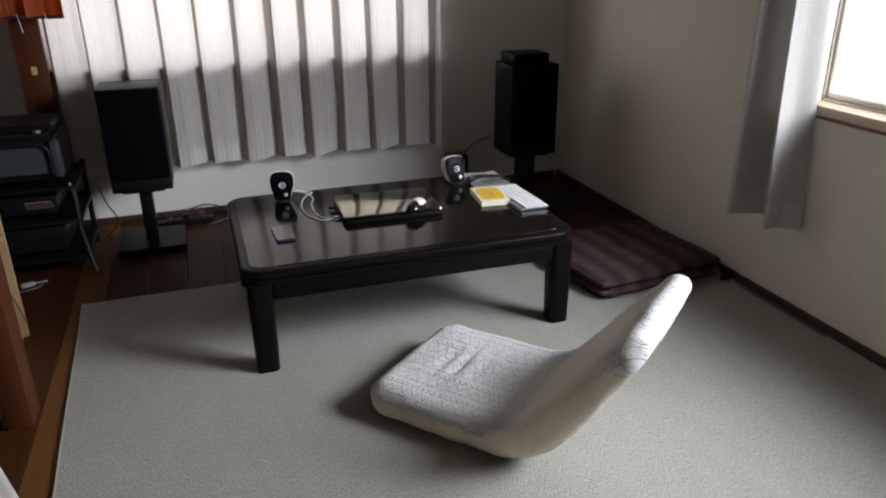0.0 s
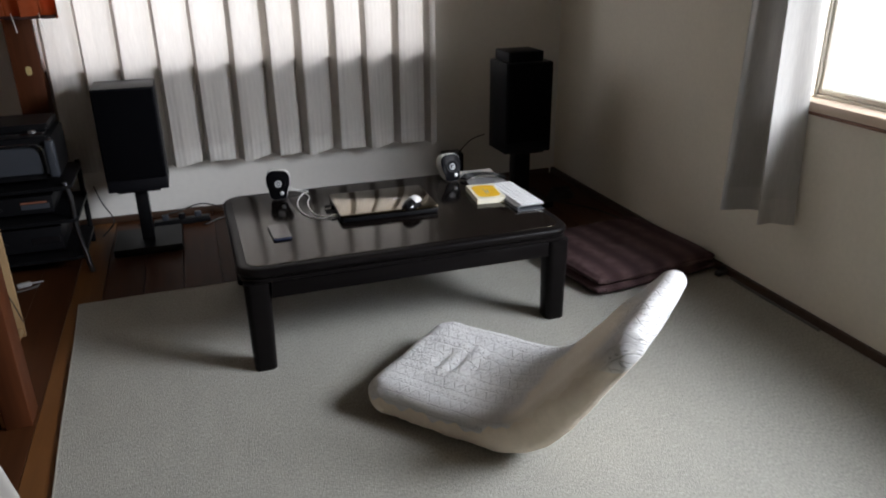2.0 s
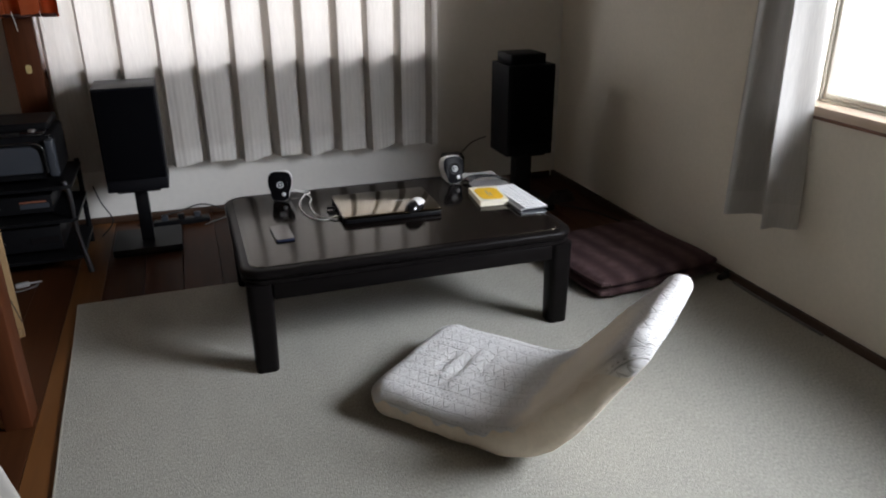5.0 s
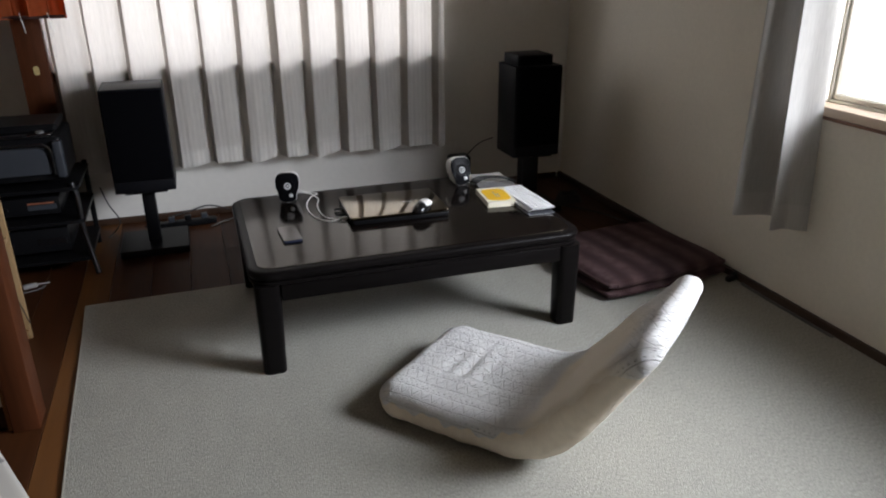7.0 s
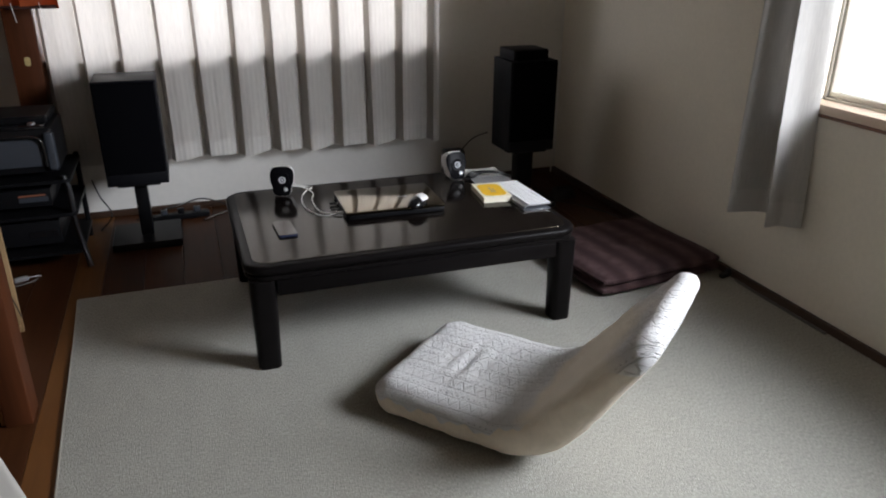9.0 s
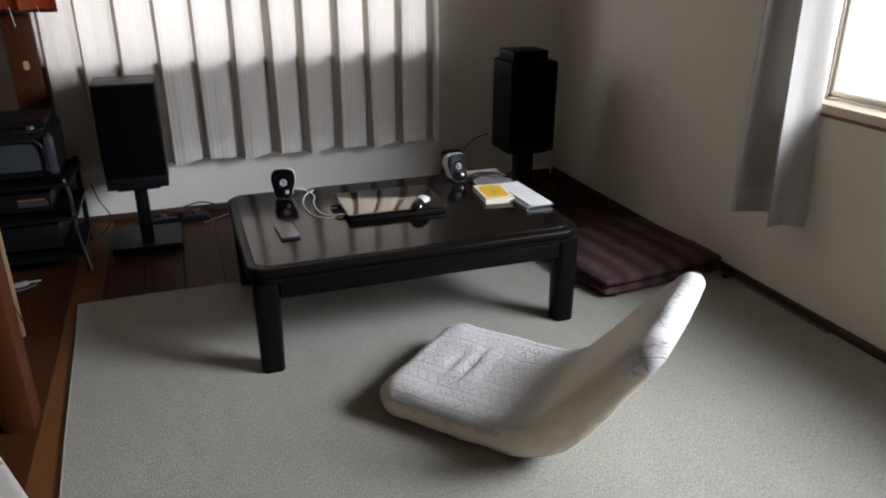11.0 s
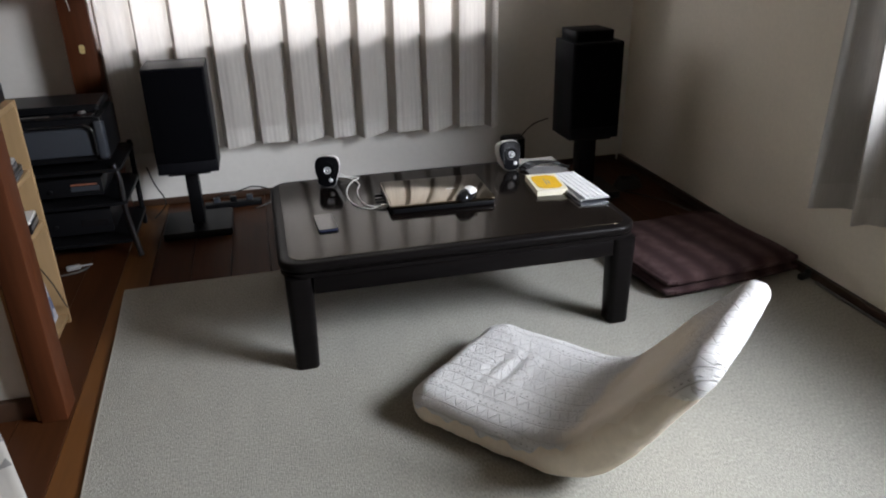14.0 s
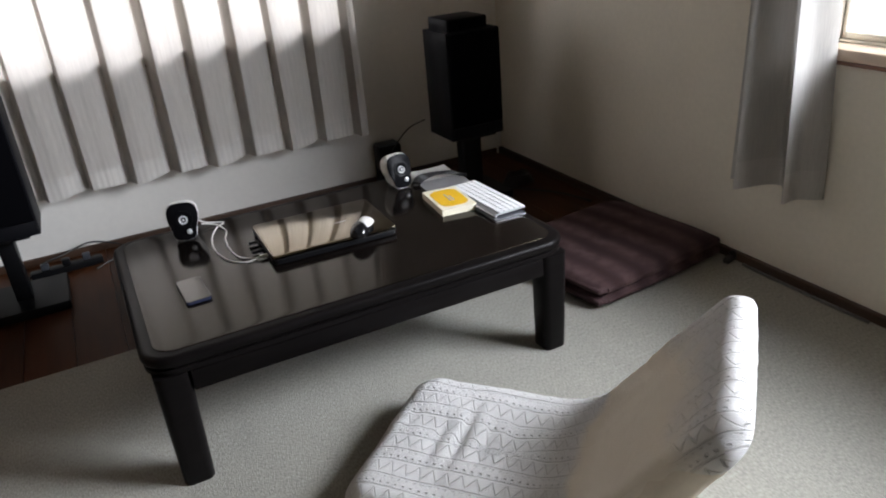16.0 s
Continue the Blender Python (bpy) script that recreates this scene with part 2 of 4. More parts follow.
LACQUER_SIDE = mat("black_brown_lacquer", (0.006, 0.005, 0.005), 0.34, grain=(60, 0.35), spec=0.07, stretch=(0.1, 1, 1))
LACQUER.node_tree.nodes["Principled BSDF"].inputs["Specular Tint"].default_value = (1.0, 0.84, 0.60, 1)
BLACKBOX = mat("black_veneer", (0.008, 0.008, 0.010), 0.45, grain=(70, 0.2), spec=0.10, stretch=(1, 1, 0.1))
GRILLE = mat("black_grille_cloth", (0.004, 0.004, 0.005), 1.0, bump=(800, 0.5, 0.001), spec=0.0)
SLATE = mat("slate_grey_metal", (0.035, 0.038, 0.045), 0.35, grain=(40, 0.15), spec=0.5)
BLACKPLASTIC = mat("black_plastic", (0.007, 0.007, 0.008), 0.38, spec=0.14, grain=(40, 0.1))
BLACKGLOSS = mat("black_gloss", (0.008, 0.008, 0.009), 0.06, spec=0.6)
FACEBLACK = mat("black_satin_face", (0.005, 0.005, 0.006), 0.35, spec=0.05, grain=(60, 0.1))
LIDMIRROR = mat("dark_mirror_lid", (0.225, 0.195, 0.15), 0.05, metal=1.0, grain=(6, 0.05))
GREYPLASTIC = mat("grey_plastic", (0.045, 0.050, 0.060), 0.4, spec=0.3, grain=(30, 0.08))
WHITEPLASTIC = mat("white_plastic", (0.72, 0.71, 0.69), 0.35, grain=(30, 0.04))
SILVER = mat("silver_metal", (0.50, 0.51, 0.53), 0.3, metal=0.9, grain=(60, 0.05))
CHROME = mat("chrome", (0.13, 0.13, 0.14), 0.3, metal=1.0)
CONE = mat("speaker_cone", (0.75, 0.76, 0.78), 0.3, metal=0.4)
KEYCAP = mat("white_keycap", (0.80, 0.80, 0.80), 0.5, vary=0.03)
PHONEBACK = mat("grey_phone_back", (0.085, 0.08, 0.075), 0.16, metal=0.6, grain=(12, 0.08))
PHONEEDGE = mat("blue_black_edge", (0.02, 0.025, 0.05), 0.25)
PAPER = mat("white_paper", (0.78, 0.77, 0.74), 0.85, grain=(40, 0.03))
PAPERGREY = mat("grey_card", (0.36, 0.35, 0.35), 0.8, grain=(40, 0.05))
PAGES = mat("cream_pages", (0.80, 0.75, 0.60), 0.9, grain=(300, 0.1), stretch=(0.1, 0.1, 3))
COVERCREAM = mat("cream_cover", (0.82, 0.76, 0.60), 0.55, grain=(30, 0.03))
COVERYELLOW = mat("yellow_ink", (0.80, 0.47, 0.02), 0.55, grain=(30, 0.06))
CABLEGREY = mat("grey_cord", (0.10, 0.095, 0.09), 0.5, grain=(80, 0.1))
CABLEWHITE = mat("white_cable", (0.70, 0.69, 0.66), 0.45)
CABLEBLACK = mat("black_cable", (0.012, 0.012, 0.012), 0.5)
ORANGE = mat("orange_cloth", (0.50, 0.125, 0.045), 0.95, grain=(35, 0.15), bump=(300, 0.4, 0.002), spec=0.1)
LININGDARK = mat("dark_lining_cloth", (0.06, 0.02, 0.015), 0.95)
STICKER = mat("yellowed_sticker", (0.55, 0.42, 0.18), 0.6, grain=(90, 0.2))
TAN = mat("tan_stretch_cloth", (0.80, 0.71, 0.585), 0.95, grain=(60, 0.08), bump=(420, 0.5, 0.002), spec=0.1)
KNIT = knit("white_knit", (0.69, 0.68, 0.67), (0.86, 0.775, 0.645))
ZABUTON = striped("brown_striped_cloth", (0.050, 0.028, 0.028), (0.15, 0.095, 0.10), 0.105)
PIPING = mat("dark_piping", (0.035, 0.018, 0.02), 0.9)
ALUMINIUM = mat("window_frame_metal", (0.50, 0.47, 0.41), 0.4, metal=0.5, grain=(60, 0.06))
SILLWOOD = mat("sill_wood", (0.62, 0.48, 0.36), 0.45, grain=(50, 0.12), stretch=(1, 0.08, 1))
SILLEDGE = mat("sill_edge_wood", (0.20, 0.085, 0.05), 0.5, grain=(50, 0.2), stretch=(1, 0.08, 1))
CURTAIN = cloth_sheer("beige_curtain_cloth", (0.68, 0.645, 0.605), 0.035, 0.45)
HEM = cloth_sheer("beige_curtain_hem", (0.68, 0.65, 0.61), 0.08, 0.2)
DRAPE = cloth_sheer("grey_beige_drape_cloth", (0.46, 0.44, 0.415), 0.02, 0.16)
DRAPE_HEM = cloth_sheer("grey_beige_drape_hem", (0.50, 0.48, 0.455), 0.01, 0.22)
PANE = glass_pane("window_glass")
OUTSIDE = glow("bright_outdoors", (1.0, 0.99, 0.97), 1.5)
MAGAZINE = printed("printed_cover", (0.42, 0.42, 0.46), [(0.10, 0.12, 0.2), (0.2, 0.22, 0.3), (0.4, 0.4, 0.45)], 26)
BAGPRINT = printed("printed_white_bag", (0.56, 0.54, 0.50), [(0.56, 0.54, 0.50), (0.26, 0.25, 0.24), (0.56, 0.54, 0.50)], 38)
RED_LED = mat("dull_orange_label", (0.30, 0.11, 0.06), 0.4)


# ---- mesh helpers ----
def link_mesh(name, bm, material, parent=None, label="", smooth=True):
    me = bpy.data.meshes.new(name)
    bmesh.ops.recalc_face_normals(bm, faces=bm.faces)
    bm.to_mesh(me)
    bm.free()
    for m in material if isinstance(material, (list, tuple)) else (material,):
        me.materials.append(m)
    if smooth:
        me.polygons.foreach_set("use_smooth", [True] * len(me.polygons))
        me.set_sharp_from_angle(angle=radians(38))
    ob = new(name, me)
    if parent:
        ob.parent = parent
    if label:
        ob["label"] = label
    return ob


def part(name, bm, material, parent, label=""):
    return link_mesh(name, bm, material, parent, label)


def base(name, m, label, category, group="", kind=""):
    ob = new(name)
    ob.empty_display_size = 0.05
    ob.matrix_world = m
    return tagged(ob, label, category, group, kind)


def box(x0, x1, y0, y1, z0, z1, r=0.0, seg=2, bm=None):
    """A box with edges rounded by r, into bm if given."""
    own = bmesh.new()
    vs = [own.verts.new((x, y, z)) for x in (x0, x1) for y in (y0, y1) for z in (z0, z1)]
    for f in ((0, 1, 3, 2), (4, 6, 7, 5), (0, 4, 5, 1), (2, 3, 7, 6), (0, 2, 6, 4), (1, 5, 7, 3)):
        own.faces.new([vs[i] for i in f])
    if r:
        bmesh.ops.bevel(own, geom=own.edges[:], offset=r, segments=seg, affect="EDGES", profile=0.5)
    if bm is None:
        return own
    return merge(bm, own)


def merge(bm, other, m=None):
    me = bpy.data.meshes.new("tmp")
    if m is not None:
        other.transform(m)
    other.to_mesh(me)
    other.free()
    bm.from_mesh(me)
    bpy.data.meshes.remove(me)
    return bm


def rounded_outline(x0, x1, y0, y1, r, n=8):
    pts = []
    for cx, cy, a0 in ((x1 - r, y1 - r, 0), (x0 + r, y1 - r, 90), (x0 + r, y0 + r, 180), (x1 - r, y0 + r, 270)):
        for i in range(n + 1):
            a = radians(a0 + 90 * i / n)
            pts.append((cx + r * math.cos(a), cy + r * math.sin(a)))
    return pts


def slab(x0, x1, y0, y1, r, rings, n=8):
    """Stacked rounded outlines: rings of (z, inset), closed at both ends."""
    bm = bmesh.new()
    loops = []
    for z, inset in rings:
        pts = rounded_outline(x0 + inset, x1 - inset, y0 + inset, y1 - inset, max(r - inset, 0.0005), n)
        loops.append([bm.verts.new((x, y, z)) for x, y in pts])
    for a, b in zip(loops, loops[1:]):
        for i in range(len(a)):
            j = (i + 1) % len(a)
            bm.faces.new((a[i], a[j], b[j], b[i]))
    bm.faces.new(loops[0][::-1])
    bm.faces.new(loops[-1])
    return bm


def tube(points, r, n=8, bm=None):
    """A round cord through points, smoothed."""
    P = [Vector(p) for p in points]
    dense = []
    for i in range(len(P) - 1):
        p0, p1, p2, p3 = P[max(i - 1, 0)], P[i], P[i + 1], P[min(i + 2, len(P) - 1)]
        for k in range(6):
            t = k / 6
            dense.append(0.5 * (2 * p1 + (p2 - p0) * t + (2 * p0 - 5 * p1 + 4 * p2 - p3) * t * t + (3 * p1 - p0 - 3 * p2 + p3) * t ** 3))
    dense.append(P[-1])
    bm = bm or bmesh.new()
    loops = []
    for i, p in enumerate(dense):
        d = (dense[min(i + 1, len(dense) - 1)] - dense[max(i - 1, 0)]).normalized()
        side = d.cross(Vector((0, 0, 1)) if abs(d.z) < 0.9 else Vector((1, 0, 0))).normalized()
        up = side.cross(d)
        loops.append([bm.verts.new(p + r * (math.cos(2 * math.pi * k / n) * side + math.sin(2 * math.pi * k / n) * up)) for k in range(n)])
    for a, b in zip(loops, loops[1:]):
        for k in range(n):
            j = (k + 1) % n
            bm.faces.new((a[k], a[j], b[j], b[k]))
    bm.faces.new(loops[0][::-1])
    bm.faces.new(loops[-1])
    return bm


def lathe(profile, n=24, axis="Z"):
    """Turned shape from (radius, height)."""
    bm = bmesh.new()
    loops = []
    for r, h in profile:
        loops.append([bm.verts.new((r * math.cos(2 * math.pi * k / n), r * math.sin(2 * math.pi * k / n), h)) for k in range(n)])
    for a, b in zip(loops, loops[1:]):
        for k in range(n):
            j = (k + 1) % n
            bm.faces.new((a[k], a[j], b[j], b[k]))
    bm.faces.new(loops[0][::-1])
    bm.faces.new(loops[-1])
    if axis == "-Y":
        bm.transform(Matrix.Rotation(radians(90), 4, "X"))
    return bm


# ---- the room ----
XR, YB, ZC = 2.165, 4.0, 2.40
X0, Y0 = -1.55, -1.6


def structure(name, bm, material, label, category):
    return tagged(link_mesh(name, bm, material), label, category, kind="structure")


def wall_with_hole(axis, at, thick, a0, a1, h0, h1, top):
    """A wall of four blocks round an opening; axis 'x': stands at x = at and runs along y."""
    bm = bmesh.new()
    lo, hi = at, at + thick
    for p0, p1, z0, z1 in ((a0[0], h0[0], -0.05, top), (h0[1], a0[1], -0.05, top), (h0[0], h0[1], -0.05, h1[0]), (h0[0], h0[1], h1[1], top)):
        if axis == "x":
            box(lo, hi, p0, p1, z0, z1, bm=bm)
        else:
            box(p0, p1, lo, hi, z0, z1, bm=bm)
    return bm


WIN_R = (0.45, 2.255, 0.722, 1.85)
WIN_B = (-0.345, 1.36, 0.727, 1.90)
structure("wall_east", wall_with_hole("x", XR, 0.14, (Y0 - 0.14, YB + 0.14), None, WIN_R[:2], WIN_R[2:], ZC), PLASTER, "cream textured plaster wall with a window", "wall")
structure("wall_north", wall_with_hole("y", YB, 0.14, (X0, XR), None, WIN_B[:2], WIN_B[2:], ZC), PLASTER_WHITE, "off-white plaster wall behind a curtain", "wall")
# south and west walls and ceiling stay unseen; tones set for bounced light
structure("wall_south", box(X0, XR, Y0 - 0.14, Y0, -0.05, ZC), PLASTER_PLAIN, "plain cream plaster wall", "wall")
structure("wall_west", box(X0 - 0.14, X0, Y0 - 0.14, YB + 0.14, -0.05, ZC), BOUNCE_BROWN, "plain brown unseen wall, its tone set for bounced light", "wall")
structure("partition_wall", box(X0, -0.397, 2.34, 2.37, 0.05, ZC), PARTITION, "white plaster partition beside a wooden post", "wall")
structure("ceiling", box(X0 - 0.14, XR + 0.14, Y0 - 0.14, YB + 0.14, ZC, ZC + 0.1), CEILING, "plain light wooden board ceiling", "ceiling")
structure("backdrop_east", box(3.9, 3.92, -2.2, 4.8, -0.4, 3.4), OUTSIDE, "bright overexposed daylight outside the window", "backdrop")
structure("backdrop_north", box(-1.6, 2.7, 4.9, 4.92, -0.4, 2.4), OUTSIDE, "bright overexposed daylight outside the window", "backdrop")
structure("baseboard_east", box(XR - 0.020, XR, Y0, YB, -0.008, 0.026, 0.004), TRIM, "dark brown wooden skirting along the wall", "baseboard")
structure("baseboard_north", box(X0, XR - 0.035, YB - 0.012, YB, -0.008, 0.024, 0.003), TRIM, "dark brown wooden skirting under the curtain", "baseboard")
structure("baseboard_partition", box(X0, -0.392, 2.318, 2.372, -0.008, 0.05, 0.003), TRIM, "dark brown wooden skirting of the partition", "baseboard")


def post(name, x0, x1, y0, y1, label):
    p = base(name, pose(0, 0, 0), label, "post", kind="structure")
    part("shaft", box(x0, x1, y0, y1, -0.008, ZC, 0.004), POST, p)
    return p


p1 = post("wooden_post", -0.392, -0.323, 2.285, 2.38, "red-brown wooden post at the edge of the room")
part("door_stop", box(-0.405, -0.392, 2.30, 2.333, -0.008, ZC, 0.002), POST_PALE, p1, "pale narrow wooden stop strip")
p2 = post("wooden_post", -0.475, -0.365, 3.84, 3.98, "dark red-brown wooden post beside the curtain")
piece_ = part("sticker", slab(-0.424, -0.402, -0.018, 0.018, 0.008, ((0, 0), (0.002, 0))), STICKER, p2, "small yellowed sticker")
piece_.matrix_basis = pose(0, 3.84, 0.755, 90)


def window(name, at, axis, w, label, ledge=0.014, sill=None):
    """A sliding sash window in an opening, built as if in a wall along x at y = 0 facing -y."""
    a0, a1, z0, z1 = w
    m = pose(0, at, 0) if axis == "y" else Matrix.Translation((at, 0, 0)) @ Matrix.Rotation(radians(-90), 4, "Z") @ Matrix.Scale(-1, 4, (1, 0, 0))
    win = base(name, pose(0, 0, 0), label, "window", kind="structure")

    def put(n, bm, material, lab="", parent=win):
        bm.transform(m)
        return part(n, bm, material, parent, lab)

    fr = bmesh.new()
    g = 0.008
    for q in ((a0, a0 + g, z0 + 0.013, z1), (a1 - g, a1, z0 + 0.013, z1), (a0 + g, a1 - g, z0 + 0.013, z0 + 0.022), (a0 + g, a1 - g, z1 - 0.03, z1)):
        box(q[0], q[1], 0.065, 0.135, q[2], q[3], 0.002, bm=fr)
    put("window_frame", fr, ALUMINIUM)
    mid = (a0 + a1) / 2
    for s0, s1, y in ((a0 + g, mid + 0.02, 0.104), (mid - 0.02, a1 - g, 0.074)):
        sash = bmesh.new()
        for q in ((s0, s0 + 0.011, z0 + 0.022, z1 - 0.03), (s1 - 0.011, s1, z0 + 0.022, z1 - 0.03), (s0 + 0.011, s1 - 0.011, z0 + 0.022, z0 + 0.040), (s0 + 0.011, s1 - 0.011, z1 - 0.06, z1 - 0.03)):
            box(q[0], q[1], y, y + 0.022, q[2], q[3], 0.002, bm=sash)
        so = put("sash", sash, ALUMINIUM)
        pane = put("pane", box(s0 + 0.010, s1 - 0.010, y + 0.009, y + 0.013, z0 + 0.038, z1 - 0.058), PANE, "clear glass", so)
        pane.visible_shadow = False
    put("window_sill", box(a0 - 0.02, a1 + 0.02, -ledge, 0.065, z0 - 0.018, z0 + 0.013, 0.003), sill or SILLWOOD, "wooden window sill")
    put("sill_edge", box(a0 - 0.02, a1 + 0.02, -ledge - 0.003, -0.001, z0 - 0.028, z0 - 0.0185, 0.002), SILLEDGE, "reddish wooden edge below the sill")
    return win


window("window_1", XR, "x", WIN_R, "sliding window with pale wooden sill, overexposed daylight")
window("window_2", YB, "y", WIN_B, "sliding window behind a beige curtain", 0.088, TRIM)


# ---- curtains ----
def pleated(length, pitch, amp, over, z0, z1, seed, rows=26, step=0.004, sway=0.006, hem=None, even=False):
    """Cloth hanging in folds along x; over makes the folds roll past themselves. Returns bm, with hem rows as material 1."""
    rnd = random.Random(seed)
    n = int(length / step)
    ph, th, amps = 0.0, [], []
    k = 0
    cur = [rnd.uniform(0.75, 1.3) for _ in range(int(length / pitch * 2) + 6)]
    pit = [pitch * (rnd.uniform(0.93, 1.08) if even else rnd.uniform(0.82, 1.2)) for _ in cur]
    for i in range(n + 1):
        th.append(ph)
        j = int(ph)
        f = ph - j
        amps.append(cur[j] * (1 - f) + cur[j + 1] * f)
        ph += step / (pit[j] * (1 - f) + pit[j + 1] * f)
    bm = bmesh.new()
    grid = []
    for r in range(rows + 1):
        q = r / rows
        z = z0 + (z1 - z0) * q
        row = []
        for i in range(n + 1):
            a = 2 * math.pi * th[i]
            s = i * step
            drop = 1.0 - 0.18 * q
            wob = sway * math.sin(3.1 * q + 2.3 * th[i]) * (1 - q)
            y = -amp * amps[i] * drop * (math.cos(a) + 0.28 * math.cos(2 * a + 0.6))
            x = s - over * amps[i] * math.sin(2 * a + 0.3) + wob
            y += 0.0035 * math.sin(5.3 * a + 1.0) * math.sin(0.7 * a)
            if even:  # each fold: a steep flank on one side, a broad face that slowly recedes on the other
                p = th[i] % 1.0
                w = 0.15 + 0.24 * (amps[i] - 1)
                x = s + wob
                if p < w:
                    # the flank is pinched: the cloth runs forward, back and forward again
                    leg = 3 * p / w
                    v = leg if leg < 1 else 2 - leg if leg < 2 else leg - 2
                    x += pitch * w * (v - p / w) + 0.003 * (1 - abs(leg - 1.5) / 1.5)
                    y = 1 - 2 * v * v * (3 - 2 * v)
                    y += 0.05 * (1 - abs(leg - 1.5) / 1.5)
                else:
                    y = -1 + 2 * ((p - w) / (1 - w)) ** 1.8
                y *= amp * drop * (0.35 + 0.65 * amps[i])
                y += (0.0016 * math.sin(2.3 * a + 1.7 * int(th[i]) + 1.5 * q) + 0.0005 * math.sin(7 * a + 4 * q)) * (1 - 0.5 * q)
            dz = 0.006 * math.sin(a * 0.5 + 1.0) * (1 - q) ** 6
            row.append(bm.verts.new((x, y, z + dz)))
        grid.append(row)
    for r in range(rows):
        for i in range(n):
            f = bm.faces.new((grid[r][i], grid[r][i + 1], grid[r + 1][i + 1], grid[r + 1][i]))
            f.material_index = 1 if hem and z0 + (z1 - z0) * (r + 0.5) / rows < z0 + hem else 0
    return bm


def curtain(name, m, bm, mats, label):
    ob = tagged(link_mesh(name, bm, mats), label, "curtain")
    ob.matrix_world = m
    return ob


curtain("curtain", pose(-0.36, 3.877, 0), pleated(1.76, 0.152, 0.029, 0.004, 0.282, 2.05, 4, rows=24, step=0.0015, hem=0.06, even=True), [CURTAIN, HEM], "beige sheer pleated curtain glowing with daylight above the sill")


def drape_cloth(z0, z1, rows=40, fine=5):
    """A drape drawn together in four uneven folds along x; y is how far it stands off the wall (negative: into the room)."""
    plan = ((0.002, -0.070), (0.024, -0.068), (0.060, -0.063), (0.078, -0.040), (0.070, -0.022), (0.082, -0.052), (0.092, -0.122), (0.101, -0.120), (0.106, -0.050), (0.135, -0.030), (0.172, -0.036), (0.190, -0.062), (0.206, -0.088), (0.224, -0.082), (0.232, -0.048), (0.246, -0.022), (0.258, -0.006))
    bm = bmesh.new()
    grid = []
    for r in range(rows + 1):
        q = r / rows                                    # 0 at the hem
        pts = []
        for i, (x, y) in enumerate(plan):
            flare = 1 - 0.26 * q
            lean = 0.010 * math.sin(1.7 * i + 2.4 * q) * (1 - 0.6 * q)
            pts.append(Vector((x * flare + lean, y * (1.05 + 0.30 * (1 - q)) + 0.004 * math.sin(2.9 * i + 5 * q), 0)))
        row = []
        for i in range(len(pts) - 1):
            p0, p1, p2, p3 = pts[max(i - 1, 0)], pts[i], pts[i + 1], pts[min(i + 2, len(pts) - 1)]
            for k in range(fine + (i == len(pts) - 2)):
                t = k / fine
                p = 0.5 * (2 * p1 + (p2 - p0) * t + (2 * p0 - 5 * p1 + 4 * p2 - p3) * t * t + (3 * p1 - p0 - 3 * p2 + p3) * t ** 3)
                sag = 0.010 * math.sin(19 * p.x) * (1 - q) ** 5
                row.append(bm.verts.new((p.x, min(p.y, -0.002), z0 + (z1 - z0) * q + sag)))
        grid.append(row)
    for low, high in zip(grid, grid[1:]):
        for i in range(len(low) - 1):
            f = bm.faces.new((low[i], low[i + 1], high[i + 1], high[i]))
            f.material_index = 1 if low[i].co.z < z0 + 0.055 else 0
    return bm


curtain("curtain", pose(XR - 0.012, 2.428, 0, 0, 0, -90), drape_cloth(0.318, 2.05), [DRAPE, DRAPE_HEM], "grey-beige curtain drawn aside beside the window")
for name, a, b in (("curtain_rail", (-0.40, 3.90, 2.06), (1.46, 3.90, 2.06)), ("curtain_rail", (2.10, 0.35, 2.06), (2.10, 2.50, 2.06))):
    bm = tube([a, [(p + q) / 2 for p, q in zip(a, b)], b], 0.012)
    # carried by two arms on the wall
    for t in (0.08, 0.92):
        p = [u + (v - u) * t for u, v in zip(a, b)]
        q = (p[0], YB, p[2]) if a[1] == b[1] else (XR, p[1], p[2])
        tube([p, q], 0.006, bm=bm)
    tagged(link_mesh(name, bm, ALUMINIUM), "plain metal curtain rail above the window", "curtain rail")


# ---- carpet ----
def carpet():
    """A loose-laid carpet with a bound edge; its left edge runs slightly askew."""
    ob = base("carpet", pose(0, 0, 0), "grey-green beige low-pile carpet on the wooden floor", "carpet")
    left_far, left_near = (-0.280, 3.058), (-0.101, -0.9)
    right_x = XR - 0.024
    corners = (left_far, (right_x, 3.09), (right_x, -0.9), left_near)
    bm = bmesh.new()
    lo = [bm.verts.new((x, y, -0.008)) for x, y in corners]
    hi = [bm.verts.new((x, y, 0.0)) for x, y in corners]
    bm.faces.new(hi)
    for i in range(4):
        bm.faces.new((lo[i], lo[(i + 1) % 4], hi[(i + 1) % 4], hi[i]))
    part("carpet_top", bm, CARPET, ob)
    for (ax, ay), (bx, by) in ((left_near, left_far), (left_far, (right_x, 3.09))):
        n = 14
        pts = [(ax + (bx - ax) * i / n + 0.0012 * math.sin(i * 2.1), ay + (by - ay) * i / n + 0.001 * math.sin(i * 1.7), -0.002) for i in range(n + 1)]
        part("binding", tube(pts, 0.0032, 6), CARPET_EDGE, ob, "stitched pale edge of the carpet")
    return ob


carpet()
FLOOR = -0.008
RUG = 0.0


